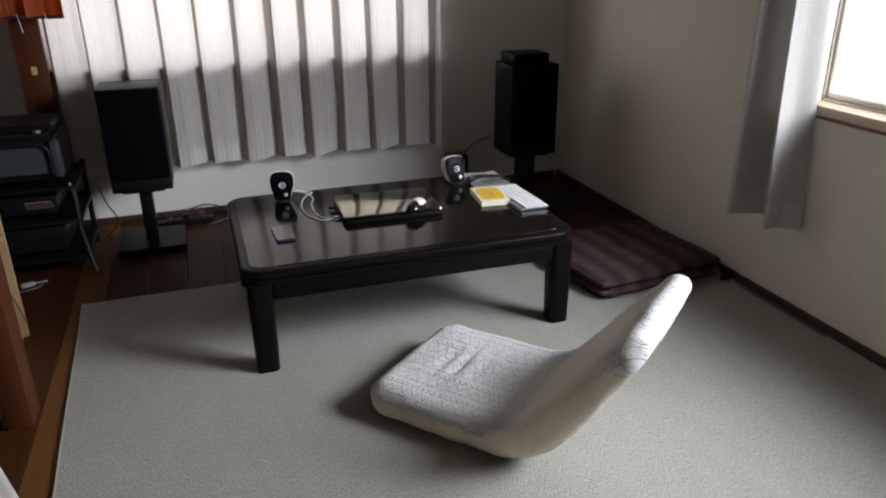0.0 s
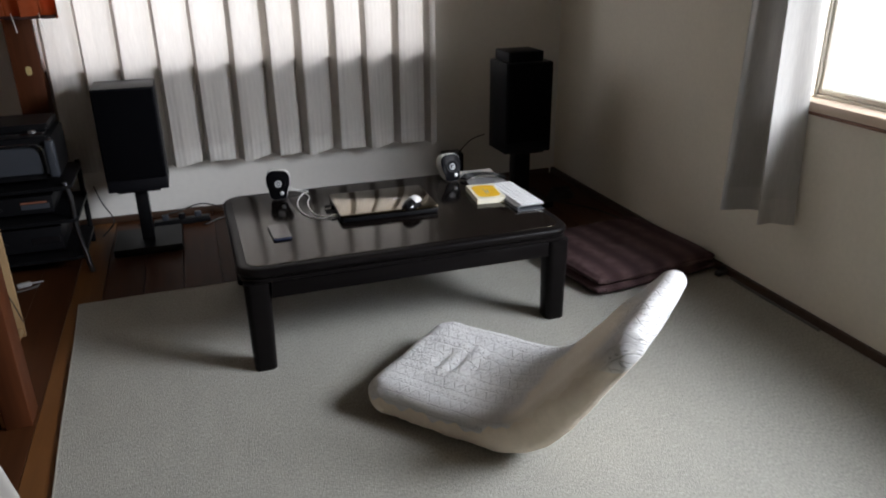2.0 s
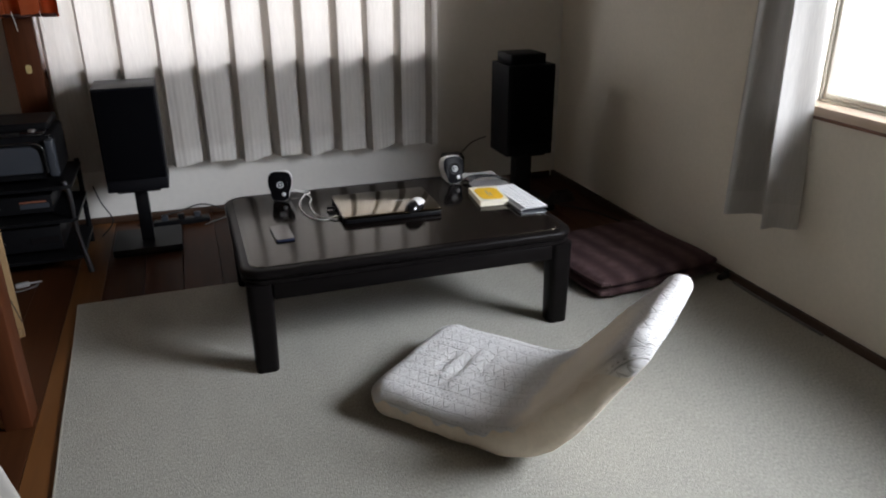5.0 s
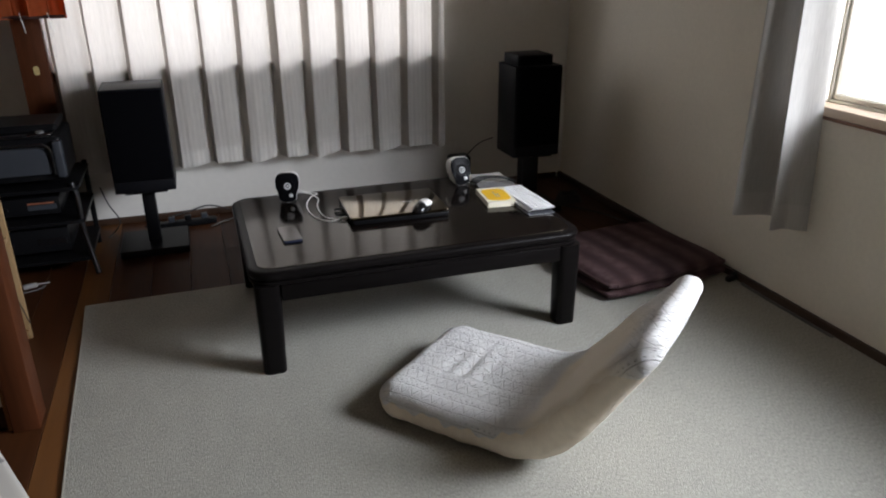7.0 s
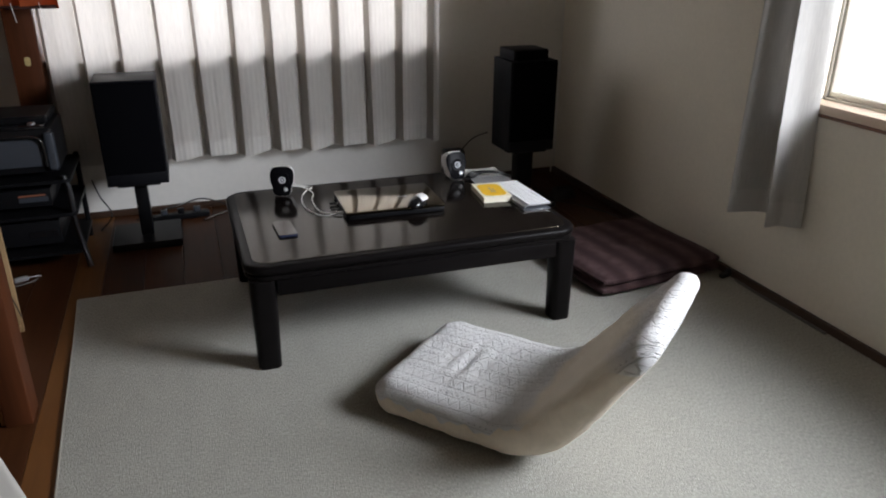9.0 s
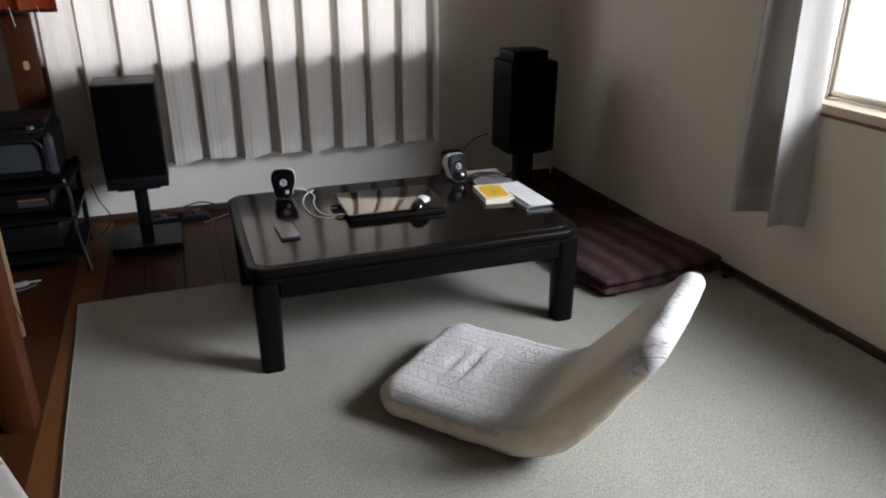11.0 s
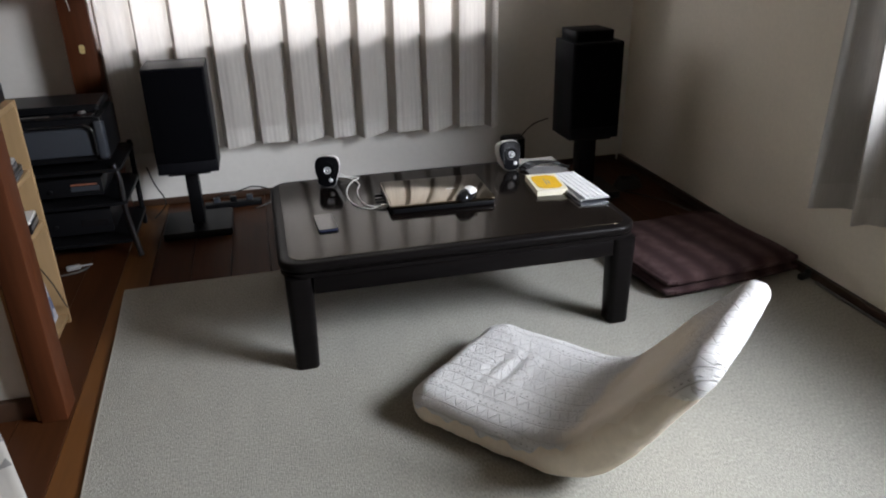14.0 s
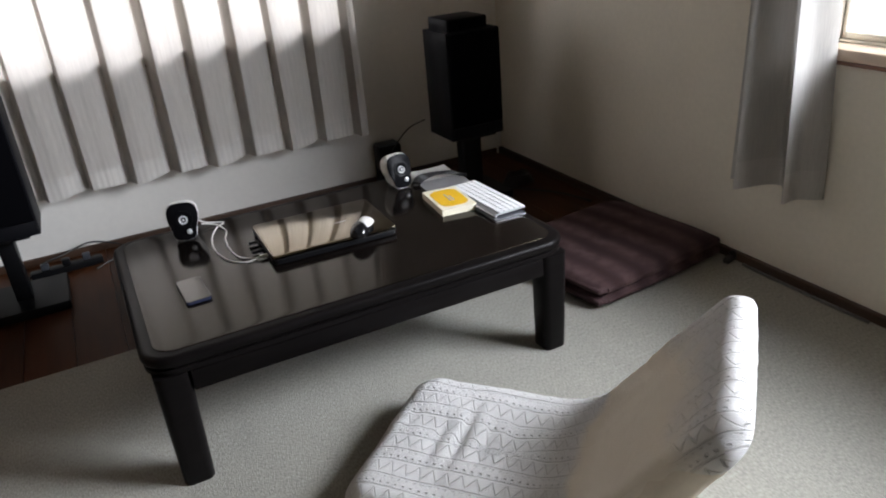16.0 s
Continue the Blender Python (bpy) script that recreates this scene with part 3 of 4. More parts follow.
# ---- low table ----
def low_table():
    t = base("low_table", pose(0, 0, RUG), "black lacquered low table with rounded corners, on the carpet", "table")
    x0, x1, y0, y1 = 0.278, 1.378, 2.332, 3.092
    top = 0.345 - RUG
    part("tabletop", slab(x0, x1, y0, y1, 0.075, ((top - 0.030, 0.010), (top - 0.027, 0.004), (top - 0.020, 0.0), (top - 0.010, 0.0), (top - 0.004, 0.003), (top - 0.0015, 0.008), (top, 0.016)), 12), LACQUER_SIDE, t)
    ring = bmesh.new()
    merge(ring, slab(x0 + 0.030, x1 - 0.030, y0 + 0.030, y1 - 0.030, 0.05, ((top + 0.0002, 0), (top + 0.0022, 0.001), (top + 0.0024, 0.003)), 12))
    part("top_inlay", ring, LACQUER, t, "raised glossy black centre panel")
    part("moulding", slab(x0 + 0.004, x1 - 0.004, y0 + 0.004, y1 - 0.004, 0.07, ((top - 0.046, 0.006), (top - 0.043, 0.0), (top - 0.034, 0.0), (top - 0.0305, 0.006)), 12), LACQUER_SIDE, t)
    ax0, ax1, ay0, ay1 = x0 + 0.013, x1 - 0.008, y0 + 0.004, y1 - 0.006
    L = 0.078
    for q in ((ax0 + L, ax1 - L, ay0 + 0.002, ay0 + 0.028), (ax0 + L, ax1 - L, ay1 - 0.028, ay1 - 0.006), (ax0 + 0.006, ax0 + 0.028, ay0 + L, ay1 - L), (ax1 - 0.028, ax1 - 0.006, ay0 + L, ay1 - L)):
        part("apron", box(*q, top - 0.098, top - 0.046, 0.004), LACQUER_SIDE, t)
    for lx, ly in ((ax0, ay0), (ax1 - L, ay0), (ax0, ay1 - L), (ax1 - L, ay1 - L)):
        part("leg", slab(lx, lx + L, ly, ly + L, 0.022, ((0.0, 0.007), (0.004, 0.004), (top - 0.10, 0.0), (top - 0.046, 0.0)), 5), LACQUER_SIDE, t)
    return t


low_table()
TOP = 0.3474


# ---- floor chair ----
def floor_chair():
    """A legless floor chair: a thick pad bent up into a backrest, in a knitted cover with plain sides."""
    ch = base("floor_chair", pose(0, 0, RUG), "legless floor chair in a white knitted cover with tan sides", "chair")
    front = Vector((0.727, 2.182))
    back = Vector((0.655, -0.756))     # from the seat's front towards its back
    across = Vector((0.756, 0.655))
    seat_l, bend_r, back_l, lean = 0.378, 0.218, 0.350, radians(54.5)
    line = []                          # centre line: distance along the floor, height, slope
    for i in range(64):
        line.append((seat_l * i / 64, 0.053, 0.0))
    for i in range(36):
        a = lean * i / 36
        line.append((seat_l + bend_r * math.sin(a), 0.053 + bend_r * (1 - math.cos(a)), a))
    s1, z1 = seat_l + bend_r * math.sin(lean), 0.053 + bend_r * (1 - math.cos(lean))
    for i in range(57):
        d = back_l * (i / 56 if i < 40 else 1 - (1 - 40 / 56) * (1 - (i - 40) / 16) ** 1.4)
        line.append((s1 + d * math.cos(lean), z1 + d * math.sin(lean), lean))
    dist = [0.0]
    for p, q in zip(line, line[1:]):
        dist.append(dist[-1] + math.hypot(q[0] - p[0], q[1] - p[1]))
    total = dist[-1]
    TOPS, SIDE, UNDER = 56, 20, 24
    M = TOPS + 2 * SIDE + UNDER

    def ease(x, x0=0.0, x1=1.0):
        x = min(max((x - x0) / (x1 - x0), 0.0), 1.0)
        return x * x * (3 - 2 * x)

    def outline(hw, ht, hem):
        """Points of a rounded cross-section: over the top from hem to hem, a side, below, the other side."""
        r = min(0.046, ht * 0.97)
        pts = []
        flat = hw - r
        turn = math.pi / 2 * (1 + hem)          # how far the cover reaches down round the edge

        def edge(side, a):                      # a: 0 at the top, pi at the bottom
            return side * (flat + r * math.sin(a)), (ht - r) * (1 if a < math.pi / 2 else -1) * min(1, abs(a - math.pi / 2) * 3) + r * math.cos(a)

        k1 = TOPS // 4
        for k in range(k1):
            pts.append(edge(1, turn * (1 - k / k1)))
        for k in range(TOPS - 2 * k1):
            f = k / (TOPS - 2 * k1)
            pts.append((flat * (1 - 2 * f), ht))
        for k in range(k1):
            pts.append(edge(-1, turn * k / k1))
        for k in range(SIDE):
            pts.append(edge(-1, turn + (math.pi * 0.94 - turn) * k / SIDE))
        for k in range(UNDER):
            f = k / UNDER
            c, h = edge(-1, math.pi * 0.94)
            pts.append((c * (1 - 2 * f), h - 0.004 * math.sin(math.pi * f)))
        for k in range(SIDE):
            pts.append(edge(1, math.pi * 0.94 + (turn - math.pi * 0.94) * k / SIDE))
        return pts

    bm = bmesh.new()
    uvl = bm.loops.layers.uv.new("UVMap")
    rings = []
    for i, (s, z, a) in enumerate(line):
        q = dist[i]
        e0, e1 = min(q / 0.07, 1.0), min((total - q) / 0.040, 1.0)
        end = math.sqrt(max(1 - (1 - e0) ** 2, 0.0)) * math.sqrt(max(1 - (1 - e1) ** 2, 0.0))
        hw = 0.236 - 0.055 * (1 - e0) ** 2 - 0.045 * (1 - min((total - q) / 0.07, 1.0)) ** 2.2
        ht = (0.051 + 0.004 * ease(q, 0.38, 0.5) - 0.022 * ease(q, 0.60, total)) * max(end, 0.05)
        # hem: scalloped, low along the seat, lower still on the cap at the top of the backrest
        hem = -0.12 + 0.07 * math.sin(q * 57) + 0.05 * math.sin(q * 131 + 1)
        hem -= 0.30 * ease(q, 0.36, 0.46) * (1 - ease(q, 0.80, 0.86))
        hem += 0.90 * ease(q, 0.81, 0.87)
        ring = []
        for k, (px, pz) in enumerate(outline(hw, ht, min(hem, 0.82))):
            up = max(pz / ht, 0.0)
            for cs, cw, amp, ra, rb in ((0.195, 0.00, -0.013, 0.014, 0.085), (0.25, 0.015, -0.010, 0.016, 0.07), (0.145, -0.012, -0.009, 0.014, 0.06), (0.30, 0.0, -0.012, 0.05, 0.12), (0.06, 0.02, -0.006, 0.02, 0.12)):
                pz += amp * math.exp(-((q - cs) / ra) ** 2 - ((px - cw) / rb) ** 2) * up
            pz += noise.noise((q * 9, px * 9, 3.3)) * 0.008 * up + noise.noise((q * 34, px * 34, up * 2)) * 0.0020
            px += 0.006 * noise.noise((q * 13, math.copysign(1, px), 7.0)) * (1 - up) + 0.002 * noise.noise((q * 50, math.copysign(2, px), pz * 40))
            ss, zz = s - pz * math.sin(a), z + pz * math.cos(a)
            if q < 0.36:                        # the loose skirt of the cover sags unevenly to the floor
                zz += 0.010 * max(0.0, noise.noise((q * 11, math.copysign(3, px), 1.0))) * (1 - up) * (zz < 0.05)
            xy = front + back * ss + across * px
            ring.append((bm.verts.new((xy.x, xy.y, max(zz, 0.0008))), q, px + math.copysign(max(ht - pz, 0.0), px)))
        rings.append(ring)
    for i in range(len(rings) - 1):
        for k in range(M):
            j = (k + 1) % M
            quad = (rings[i][k], rings[i][j], rings[i + 1][j], rings[i + 1][k])
            f = bm.faces.new([v[0] for v in quad])
            side = TOPS <= k < TOPS + SIDE or k >= TOPS + SIDE + UNDER
            below = TOPS + SIDE <= k < TOPS + SIDE + UNDER
            f.material_index = 1 if side or (below and quad[0][1] < 0.44) else 0
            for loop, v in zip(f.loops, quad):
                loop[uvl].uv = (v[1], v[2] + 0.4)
    for ring, q in ((rings[0], 0), (rings[-1], 1)):
        vs = [v[0] for v in ring]
        f = bm.faces.new(vs[::-1] if q == 0 else vs)
        for loop in f.loops:
            loop[uvl].uv = (total * q, 0.4)
    bend = 0.45
    for name, keep, material, lab in (("seat_cover", lambda f, q: f.material_index == 0 and q < bend, KNIT, "white cable-knit seat cover"), ("backrest_cover", lambda f, q: f.material_index == 0 and q >= bend, KNIT, "knit backrest cover, smooth and tan below the top"), ("side_panel", lambda f, q: f.material_index == 1, TAN, "plain tan stretch cloth sides")):
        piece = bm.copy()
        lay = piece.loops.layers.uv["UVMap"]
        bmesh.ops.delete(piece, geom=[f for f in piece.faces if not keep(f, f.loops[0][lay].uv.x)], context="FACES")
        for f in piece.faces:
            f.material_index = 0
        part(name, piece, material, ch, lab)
    bm.free()
    return ch


floor_chair()


# ---- floor cushion ----
def floor_cushion():
    ob = base("floor_cushion", pose(1.812, 2.715, RUG, 0, 0, 6.5), "brown and purple striped flat floor cushion against the wall", "cushion")

    def pad(w, d, z0, h, seed):
        bm = bmesh.new()
        n = 40
        for sgn in (1, -1):
            grid = []
            for i in range(n + 1):
                row = []
                for j in range(n + 1):
                    u, v = 2 * i / n - 1, 2 * j / n - 1
                    edge = (1 - abs(u) ** 9) * (1 - abs(v) ** 9)
                    pin = 1 - 0.035 * (1 - abs(u)) * abs(v) ** 4
                    pin2 = 1 - 0.035 * (1 - abs(v)) * abs(u) ** 4
                    tuft = math.exp(-(u * u + v * v) / 0.02)
                    z = h / 2 * (0.08 + 0.92 * max(edge, 0) ** 0.5) * (1 - 0.35 * tuft)
                    z += 0.005 * noise.noise((u * 3 + seed, v * 3, sgn)) * max(edge, 0)
                    blunt = 1 - 0.09 * abs(u * v) ** 4
                    row.append(bm.verts.new((u * w / 2 * pin2 * blunt, v * d / 2 * pin * blunt, z0 + h / 2 + sgn * z)))
                grid.append(row)
            for i in range(n):
                for j in range(n):
                    bm.faces.new((grid[i][j], grid[i + 1][j], grid[i + 1][j + 1], grid[i][j + 1]))
        bmesh.ops.remove_doubles(bm, verts=bm.verts[:], dist=0.0015)
        return bm

    lower = part("lower_pad", pad(0.60, 0.53, 0.0, 0.050, 1), ZABUTON, ob)
    upper = part("upper_pad", pad(0.595, 0.525, 0.034, 0.054, 5), ZABUTON, ob)
    for own, w, d, z in ((lower, 0.60, 0.53, 0.025), (upper, 0.595, 0.525, 0.061)):
        pts = [(w / 2 * a, d / 2 * b, z) for a, b in ((-0.84, -0.945), (0, -0.965), (0.84, -0.945), (0.90, -0.90), (0.945, -0.84), (0.965, 0), (0.945, 0.84), (0.90, 0.90), (0.84, 0.945), (0, 0.965), (-0.84, 0.945), (-0.90, 0.90), (-0.945, 0.84), (-0.965, 0), (-0.945, -0.84), (-0.90, -0.90), (-0.84, -0.945))]
        part("piping", tube(pts, 0.009, 8), ZABUTON, own, "rolled cloth edge")
    part("tuft", lathe(((0.004, 0.062), (0.012, 0.066), (0.012, 0.070), (0.003, 0.072)), 10), PIPING, upper)
    return ob


floor_cushion()


# ---- loudspeakers on stands ----
def loudspeaker(x0, x1, y0, y1, z0, z1, label):
    ob = base("loudspeaker", pose(0, 0, 0), label, "speaker", "loudspeakers")
    part("cabinet", box(x0, x1, y0 + 0.014, y1, z0, z1, 0.004), BLACKBOX, ob)
    part("grille", box(x0 + 0.006, x1 - 0.006, y0, y0 + 0.014, z0 + 0.055, z1 - 0.006, 0.005), GRILLE, ob, "black cloth grille")
    part("front_strip", box(x0 + 0.004, x1 - 0.004, y0 + 0.006, y0 + 0.014, z0 + 0.004, z0 + 0.052, 0.003), BLACKBOX, ob, "plain black strip under the grille")
    return ob


def speaker_stand(cx, cy, z1, label, plate, half=0.026):
    ob = base("speaker_stand", pose(cx, cy, FLOOR), label, "stand", "speaker stands")
    z1 -= FLOOR
    w, d = plate
    part("base_plate", slab(-w / 2, w / 2, -d / 2, d / 2, 0.012, ((0, 0.003), (0.003, 0), (0.028, 0), (0.032, 0.003))), BLACKPLASTIC, ob, "flat black base plate")
    part("column", box(-half, half, -0.035, 0.035, 0.032, z1 - 0.008, 0.004), BLACKPLASTIC, ob)
    part("top_plate", box(-0.085, 0.085, -0.09, 0.09, z1 - 0.008, z1, 0.002), BLACKPLASTIC, ob)
    return ob


speaker_stand(-0.043, 3.64, 0.270, "black speaker stand with a flat base plate on the wooden floor", (0.285, 0.27))
loudspeaker(-0.165, 0.078, 3.53, 3.77, 0.270, 0.705, "black bookshelf loudspeaker on a stand before the curtain")
speaker_stand(1.742, 3.56, 0.284, "black speaker stand in the dark corner", (0.285, 0.25), 0.042)
loudspeaker(1.619, 1.859, 3.45, 3.67, 0.284, 0.715, "black bookshelf loudspeaker on a stand in the dark corner")


def top_box():
    ob = base("small_speaker_box", pose(0, 0, 0), "small black box lying on the loudspeaker", "box")
    part("case", box(1.633, 1.813, 3.475, 3.64, 0.7152, 0.765, 0.006), BLACKBOX, ob)
    part("front", box(1.641, 1.805, 3.470, 3.475, 0.721, 0.759, 0.002), GRILLE, ob)
    return ob


top_box()


# ---- things on the table ----
def desktop_speaker(x, y, turn, label):
    """A small egg-fronted desktop speaker: white shell, black face with a bright cone."""
    ob = base("desktop_speaker", pose(x, y, TOP, 0, 0, turn), label, "speaker", "desktop speakers")

    def outline(sc, n=40):
        pts = []
        for i in range(n):
            a = 2 * math.pi * i / n
            c, s = math.cos(a), math.sin(a)
            px = 0.0440 * math.copysign(abs(c) ** 0.62, c)
            pz = 0.054 * math.copysign(abs(s) ** 0.62, s)
            px *= 1.0 + 0.10 * (pz / 0.054) - 0.15 * math.exp(-((pz / 0.054 + 0.45) / 0.3) ** 2)
            pts.append((px * sc, pz * sc))
        return pts

    def loft(stations):
        bm = bmesh.new()
        loops = []
        for y_, sc, dz in stations:
            loops.append([bm.verts.new((px, y_ + 0.28 * pz, max(pz + 0.0545 + dz, 0.0))) for px, pz in outline(sc)])
        for p, q in zip(loops, loops[1:]):
            for i in range(len(p)):
                j = (i + 1) % len(p)
                bm.faces.new((p[i], p[j], q[j], q[i]))
        bm.faces.new(loops[0][::-1])
        bm.faces.new(loops[-1])
        return bm

    part("shell", loft(((-0.042, 0.955, 0), (-0.044, 0.985, 0), (-0.040, 1.0, 0), (-0.02, 0.97, -0.001), (0.005, 0.86, -0.005), (0.020, 0.72, -0.012), (0.028, 0.50, -0.022))), WHITEPLASTIC, ob, "white plastic shell")
    face = part("face", loft(((-0.0395, 0.965, 0), (-0.0455, 0.96, 0), (-0.0468, 0.92, 0))), FACEBLACK, ob, "glossy black face")
    for n, r, z, m in (("ring", 0.027, 0.060, FACEBLACK), ("cone", 0.0125, 0.060, CONE)):
        o = part(n, lathe(((r, 0), (r, 0.003), (r * 0.82, 0.004), (r * 0.45, 0.0005), (r * 0.38, 0.003), (r * 0.1, 0.006)), 24, "-Y"), m, face)
        o.matrix_basis = pose(0.002, -0.0462 - (0.002 if n == "cone" else 0) + 0.28 * (z - 0.0545), z, -15.6)
    k = part("knob", lathe(((0.0075, 0), (0.0075, 0.004), (0.004, 0.006)), 14, "-Y"), CONE, face, "small silver knob")
    k.matrix_basis = pose(0.014, -0.0462 - 0.0080, 0.026, -15.6)
    return ob


desktop_speaker(0.494, 3.022, -15, "small white desktop speaker with black face on the table")
desktop_speaker(1.160, 3.008, 9, "small white desktop speaker beside papers on the table")


def laptop():
    ob = base("laptop", pose(0.648, 2.635, TOP, 0, 0, -1.5), "closed black laptop with a mirror-glossy lid", "laptop")
    w, d = 0.352, 0.255
    part("base", slab(0, w, 0, d, 0.012, ((0.0, 0.006), (0.004, 0.001), (0.014, 0.0), (0.016, 0.001))), BLACKPLASTIC, ob)
    lid = part("lid", slab(0, w, 0, d, 0.012, ((0.0165, 0.001), (0.018, 0.0), (0.024, 0.0), (0.027, 0.002), (0.0275, 0.004))), LIDMIRROR, ob, "dark mirror-glossy lid")
    part("emblem", box(w * 0.60, w * 0.60 + 0.032, d * 0.46, d * 0.46 + 0.0045, 0.0276, 0.0281), SILVER, lid, "pale bar-shaped emblem")
    part("front_lip", box(0.012, w - 0.012, -0.003, 0.001, 0.003, 0.015, 0.001), BLACKPLASTIC, ob)
    for y, col, l in ((0.06, CABLEWHITE, 0.022), (0.10, BLACKPLASTIC, 0.035), (0.165, BLACKPLASTIC, 0.03)):
        part("plug", box(-l, -0.0005, y, y + 0.011, 0.004, 0.013, 0.002), col, ob, "plug in the side of the laptop")
    part("hinge", box(0.05, w - 0.05, d - 0.001, d + 0.005, 0.006, 0.020, 0.002), BLACKPLASTIC, ob)
    return ob


laptop()
LID = TOP + 0.0279


def mouse():
    ob = base("mouse", pose(0.903, 2.645, LID, 0, 0, -42), "black and white computer mouse lying on the laptop", "mouse")

    def dome(w, l, h, z0, cut):
        bm = bmesh.new()
        n, m = 12, 28
        loops = []
        for i in range(n + 1):
            a = cut + (math.pi / 2 - cut) * i / n
            rr, zz = math.cos(a), math.sin(a)
            loops.append([bm.verts.new((w / 2 * rr * math.copysign(abs(math.cos(t)) ** 0.8, math.cos(t)), l / 2 * rr * math.sin(t), z0 + h * zz)) for t in [2 * math.pi * k / m for k in range(m)]])
        for p, q in zip(loops, loops[1:]):
            for k in range(m):
                j = (k + 1) % m
                bm.faces.new((p[k], p[j], q[j], q[k]))
        bm.faces.new(loops[0][::-1])
        bmesh.ops.remove_doubles(bm, verts=bm.verts[:], dist=0.0001)
        return bm

    part("body", dome(0.058, 0.096, 0.032, 0.0, 0.05), BLACKGLOSS, ob)
    cover = dome(0.058, 0.080, 0.034, 0.0014, 0.52)
    bmesh.ops.translate(cover, verts=cover.verts[:], vec=(0.004, 0.014, 0))
    part("palm_cover", cover, WHITEPLASTIC, ob, "white upper cover")
    w = part("wheel", lathe(((0.006, -0.003), (0.009, -0.0015), (0.009, 0.0015), (0.006, 0.003)), 16, "Z"), BLACKPLASTIC, ob)
    w.matrix_basis = pose(0, -0.033, 0.0165, 0, 90)
    return ob


mouse()


def smartphone():
    ob = base("smartphone", pose(0.437, 2.617, TOP, 0, 0, 2.5), "smartphone lying with its grey glossy back up", "phone")
    part("rim", slab(-0.031, 0.031, -0.069, 0.069, 0.010, ((0, 0.002), (0.002, 0), (0.0075, 0), (0.0085, 0.0012))), PHONEEDGE, ob, "blue-black rim")
    part("back", slab(-0.0292, 0.0292, -0.0672, 0.0672, 0.009, ((0.0086, 0), (0.0093, 0.0008))), PHONEBACK, ob, "grey glossy back")
    piece_ = part("lens", lathe(((0.0032, 0.0093), (0.0032, 0.0099), (0.002, 0.0100)), 12), BLACKGLOSS, ob)
    piece_.matrix_basis = pose(0.019, 0.056, 0)
    return ob


smartphone()


def book():
    ob = base("book", pose(1.222, 2.737, TOP, 0, 0, -6), "paperback with a cream cover and a yellow panel", "book")
    w, d, h = 0.108, 0.173, 0.020
    part("pages", box(-w / 2 + 0.001, w / 2 - 0.002, -d / 2 + 0.0015, d / 2 - 0.0015, 0.0012, h - 0.0012), PAGES, ob, "cream page block")
    for z0, z1 in ((0, 0.001), (h - 0.001, h)):
        part("cover", box(-w / 2, w / 2, -d / 2, d / 2, z0, z1, 0.0004, 1), COVERCREAM, ob)
    part("spine", box(-w / 2 - 0.001, -w / 2, -d / 2, d / 2, 0, h), COVERCREAM, ob)
    part("yellow_panel", slab(-w / 2 + 0.010, w / 2 - 0.010, -d / 2 + 0.018, d / 2 - 0.018, 0.028, ((h + 0.0001, 0), (h + 0.0005, 0))), COVERYELLOW, ob, "yellow printed panel")
    for k in range(2):
        part("title_bar", box(-0.006 + 0.010 * k, -0.002 + 0.010 * k, -0.03, 0.034 - 0.02 * k, h + 0.0006, h + 0.0008), PAPERGREY, ob)
    return ob


book()


def tray():
    ob = base("flat_case", pose(1.312, 2.672, TOP, 0, 0, -1), "thin grey flat case under the keyboard", "case")
    part("case", slab(-0.051, 0.051, -0.148, 0.06, 0.006, ((0, 0.001), (0.001, 0), (0.005, 0), (0.006, 0.001))), SLATE, ob)
    part("edge", box(-0.050, 0.050, -0.1492, -0.148, 0.0015, 0.0035, 0.0004, 1), SILVER, ob, "bright metal edge")
    return ob


tray()


def keyboard():
    ob = base("keyboard", pose(1.316, 2.69, TOP + 0.0070, 0, 0.5, 91), "slim silver keyboard with white keys", "keyboard")
    w, d = 0.292, 0.112
    plate = part("plate", slab(-w / 2, w / 2, -d / 2, d / 2, 0.006, ((0.003, 0.001), (0.004, 0), (0.006, 0), (0.007, 0.001))), SILVER, ob, "silver plate")
    part("battery_tube", tube([(-w / 2, d / 2 - 0.009, 0.0036), (0, d / 2 - 0.009, 0.0036), (w / 2, d / 2 - 0.009, 0.0036)], 0.0044, 12), SILVER, ob)
    slab_ = slab(-0.0073, 0.0073, -0.0070, 0.0070, 0.002, ((0.0071, 0), (0.0095, 0), (0.0102, 0.0008)), 2)
    me = bpy.data.meshes.new("key")
    bmesh.ops.recalc_face_normals(slab_, faces=slab_.faces)
    slab_.to_mesh(me)
    slab_.free()
    me.materials.append(KEYCAP)
    for r in range(5):
        for c in range(15):
            if r == 4 and 4 <= c <= 8:
                continue
            k = new("key", me)
            k.parent = plate
            k.matrix_basis = pose(-w / 2 + 0.0125 + c * 0.01905, d / 2 - 0.030 - r * 0.0178, 0)
    part("space_bar", slab(-w / 2 + 0.0805, -w / 2 + 0.1725, d / 2 - 0.030 - 4 * 0.0178 - 0.0078, d / 2 - 0.030 - 4 * 0.0178 + 0.0078, 0.002, ((0.0071, 0), (0.0095, 0), (0.0102, 0.0008)), 2), KEYCAP, plate)
    return ob


keyboard()


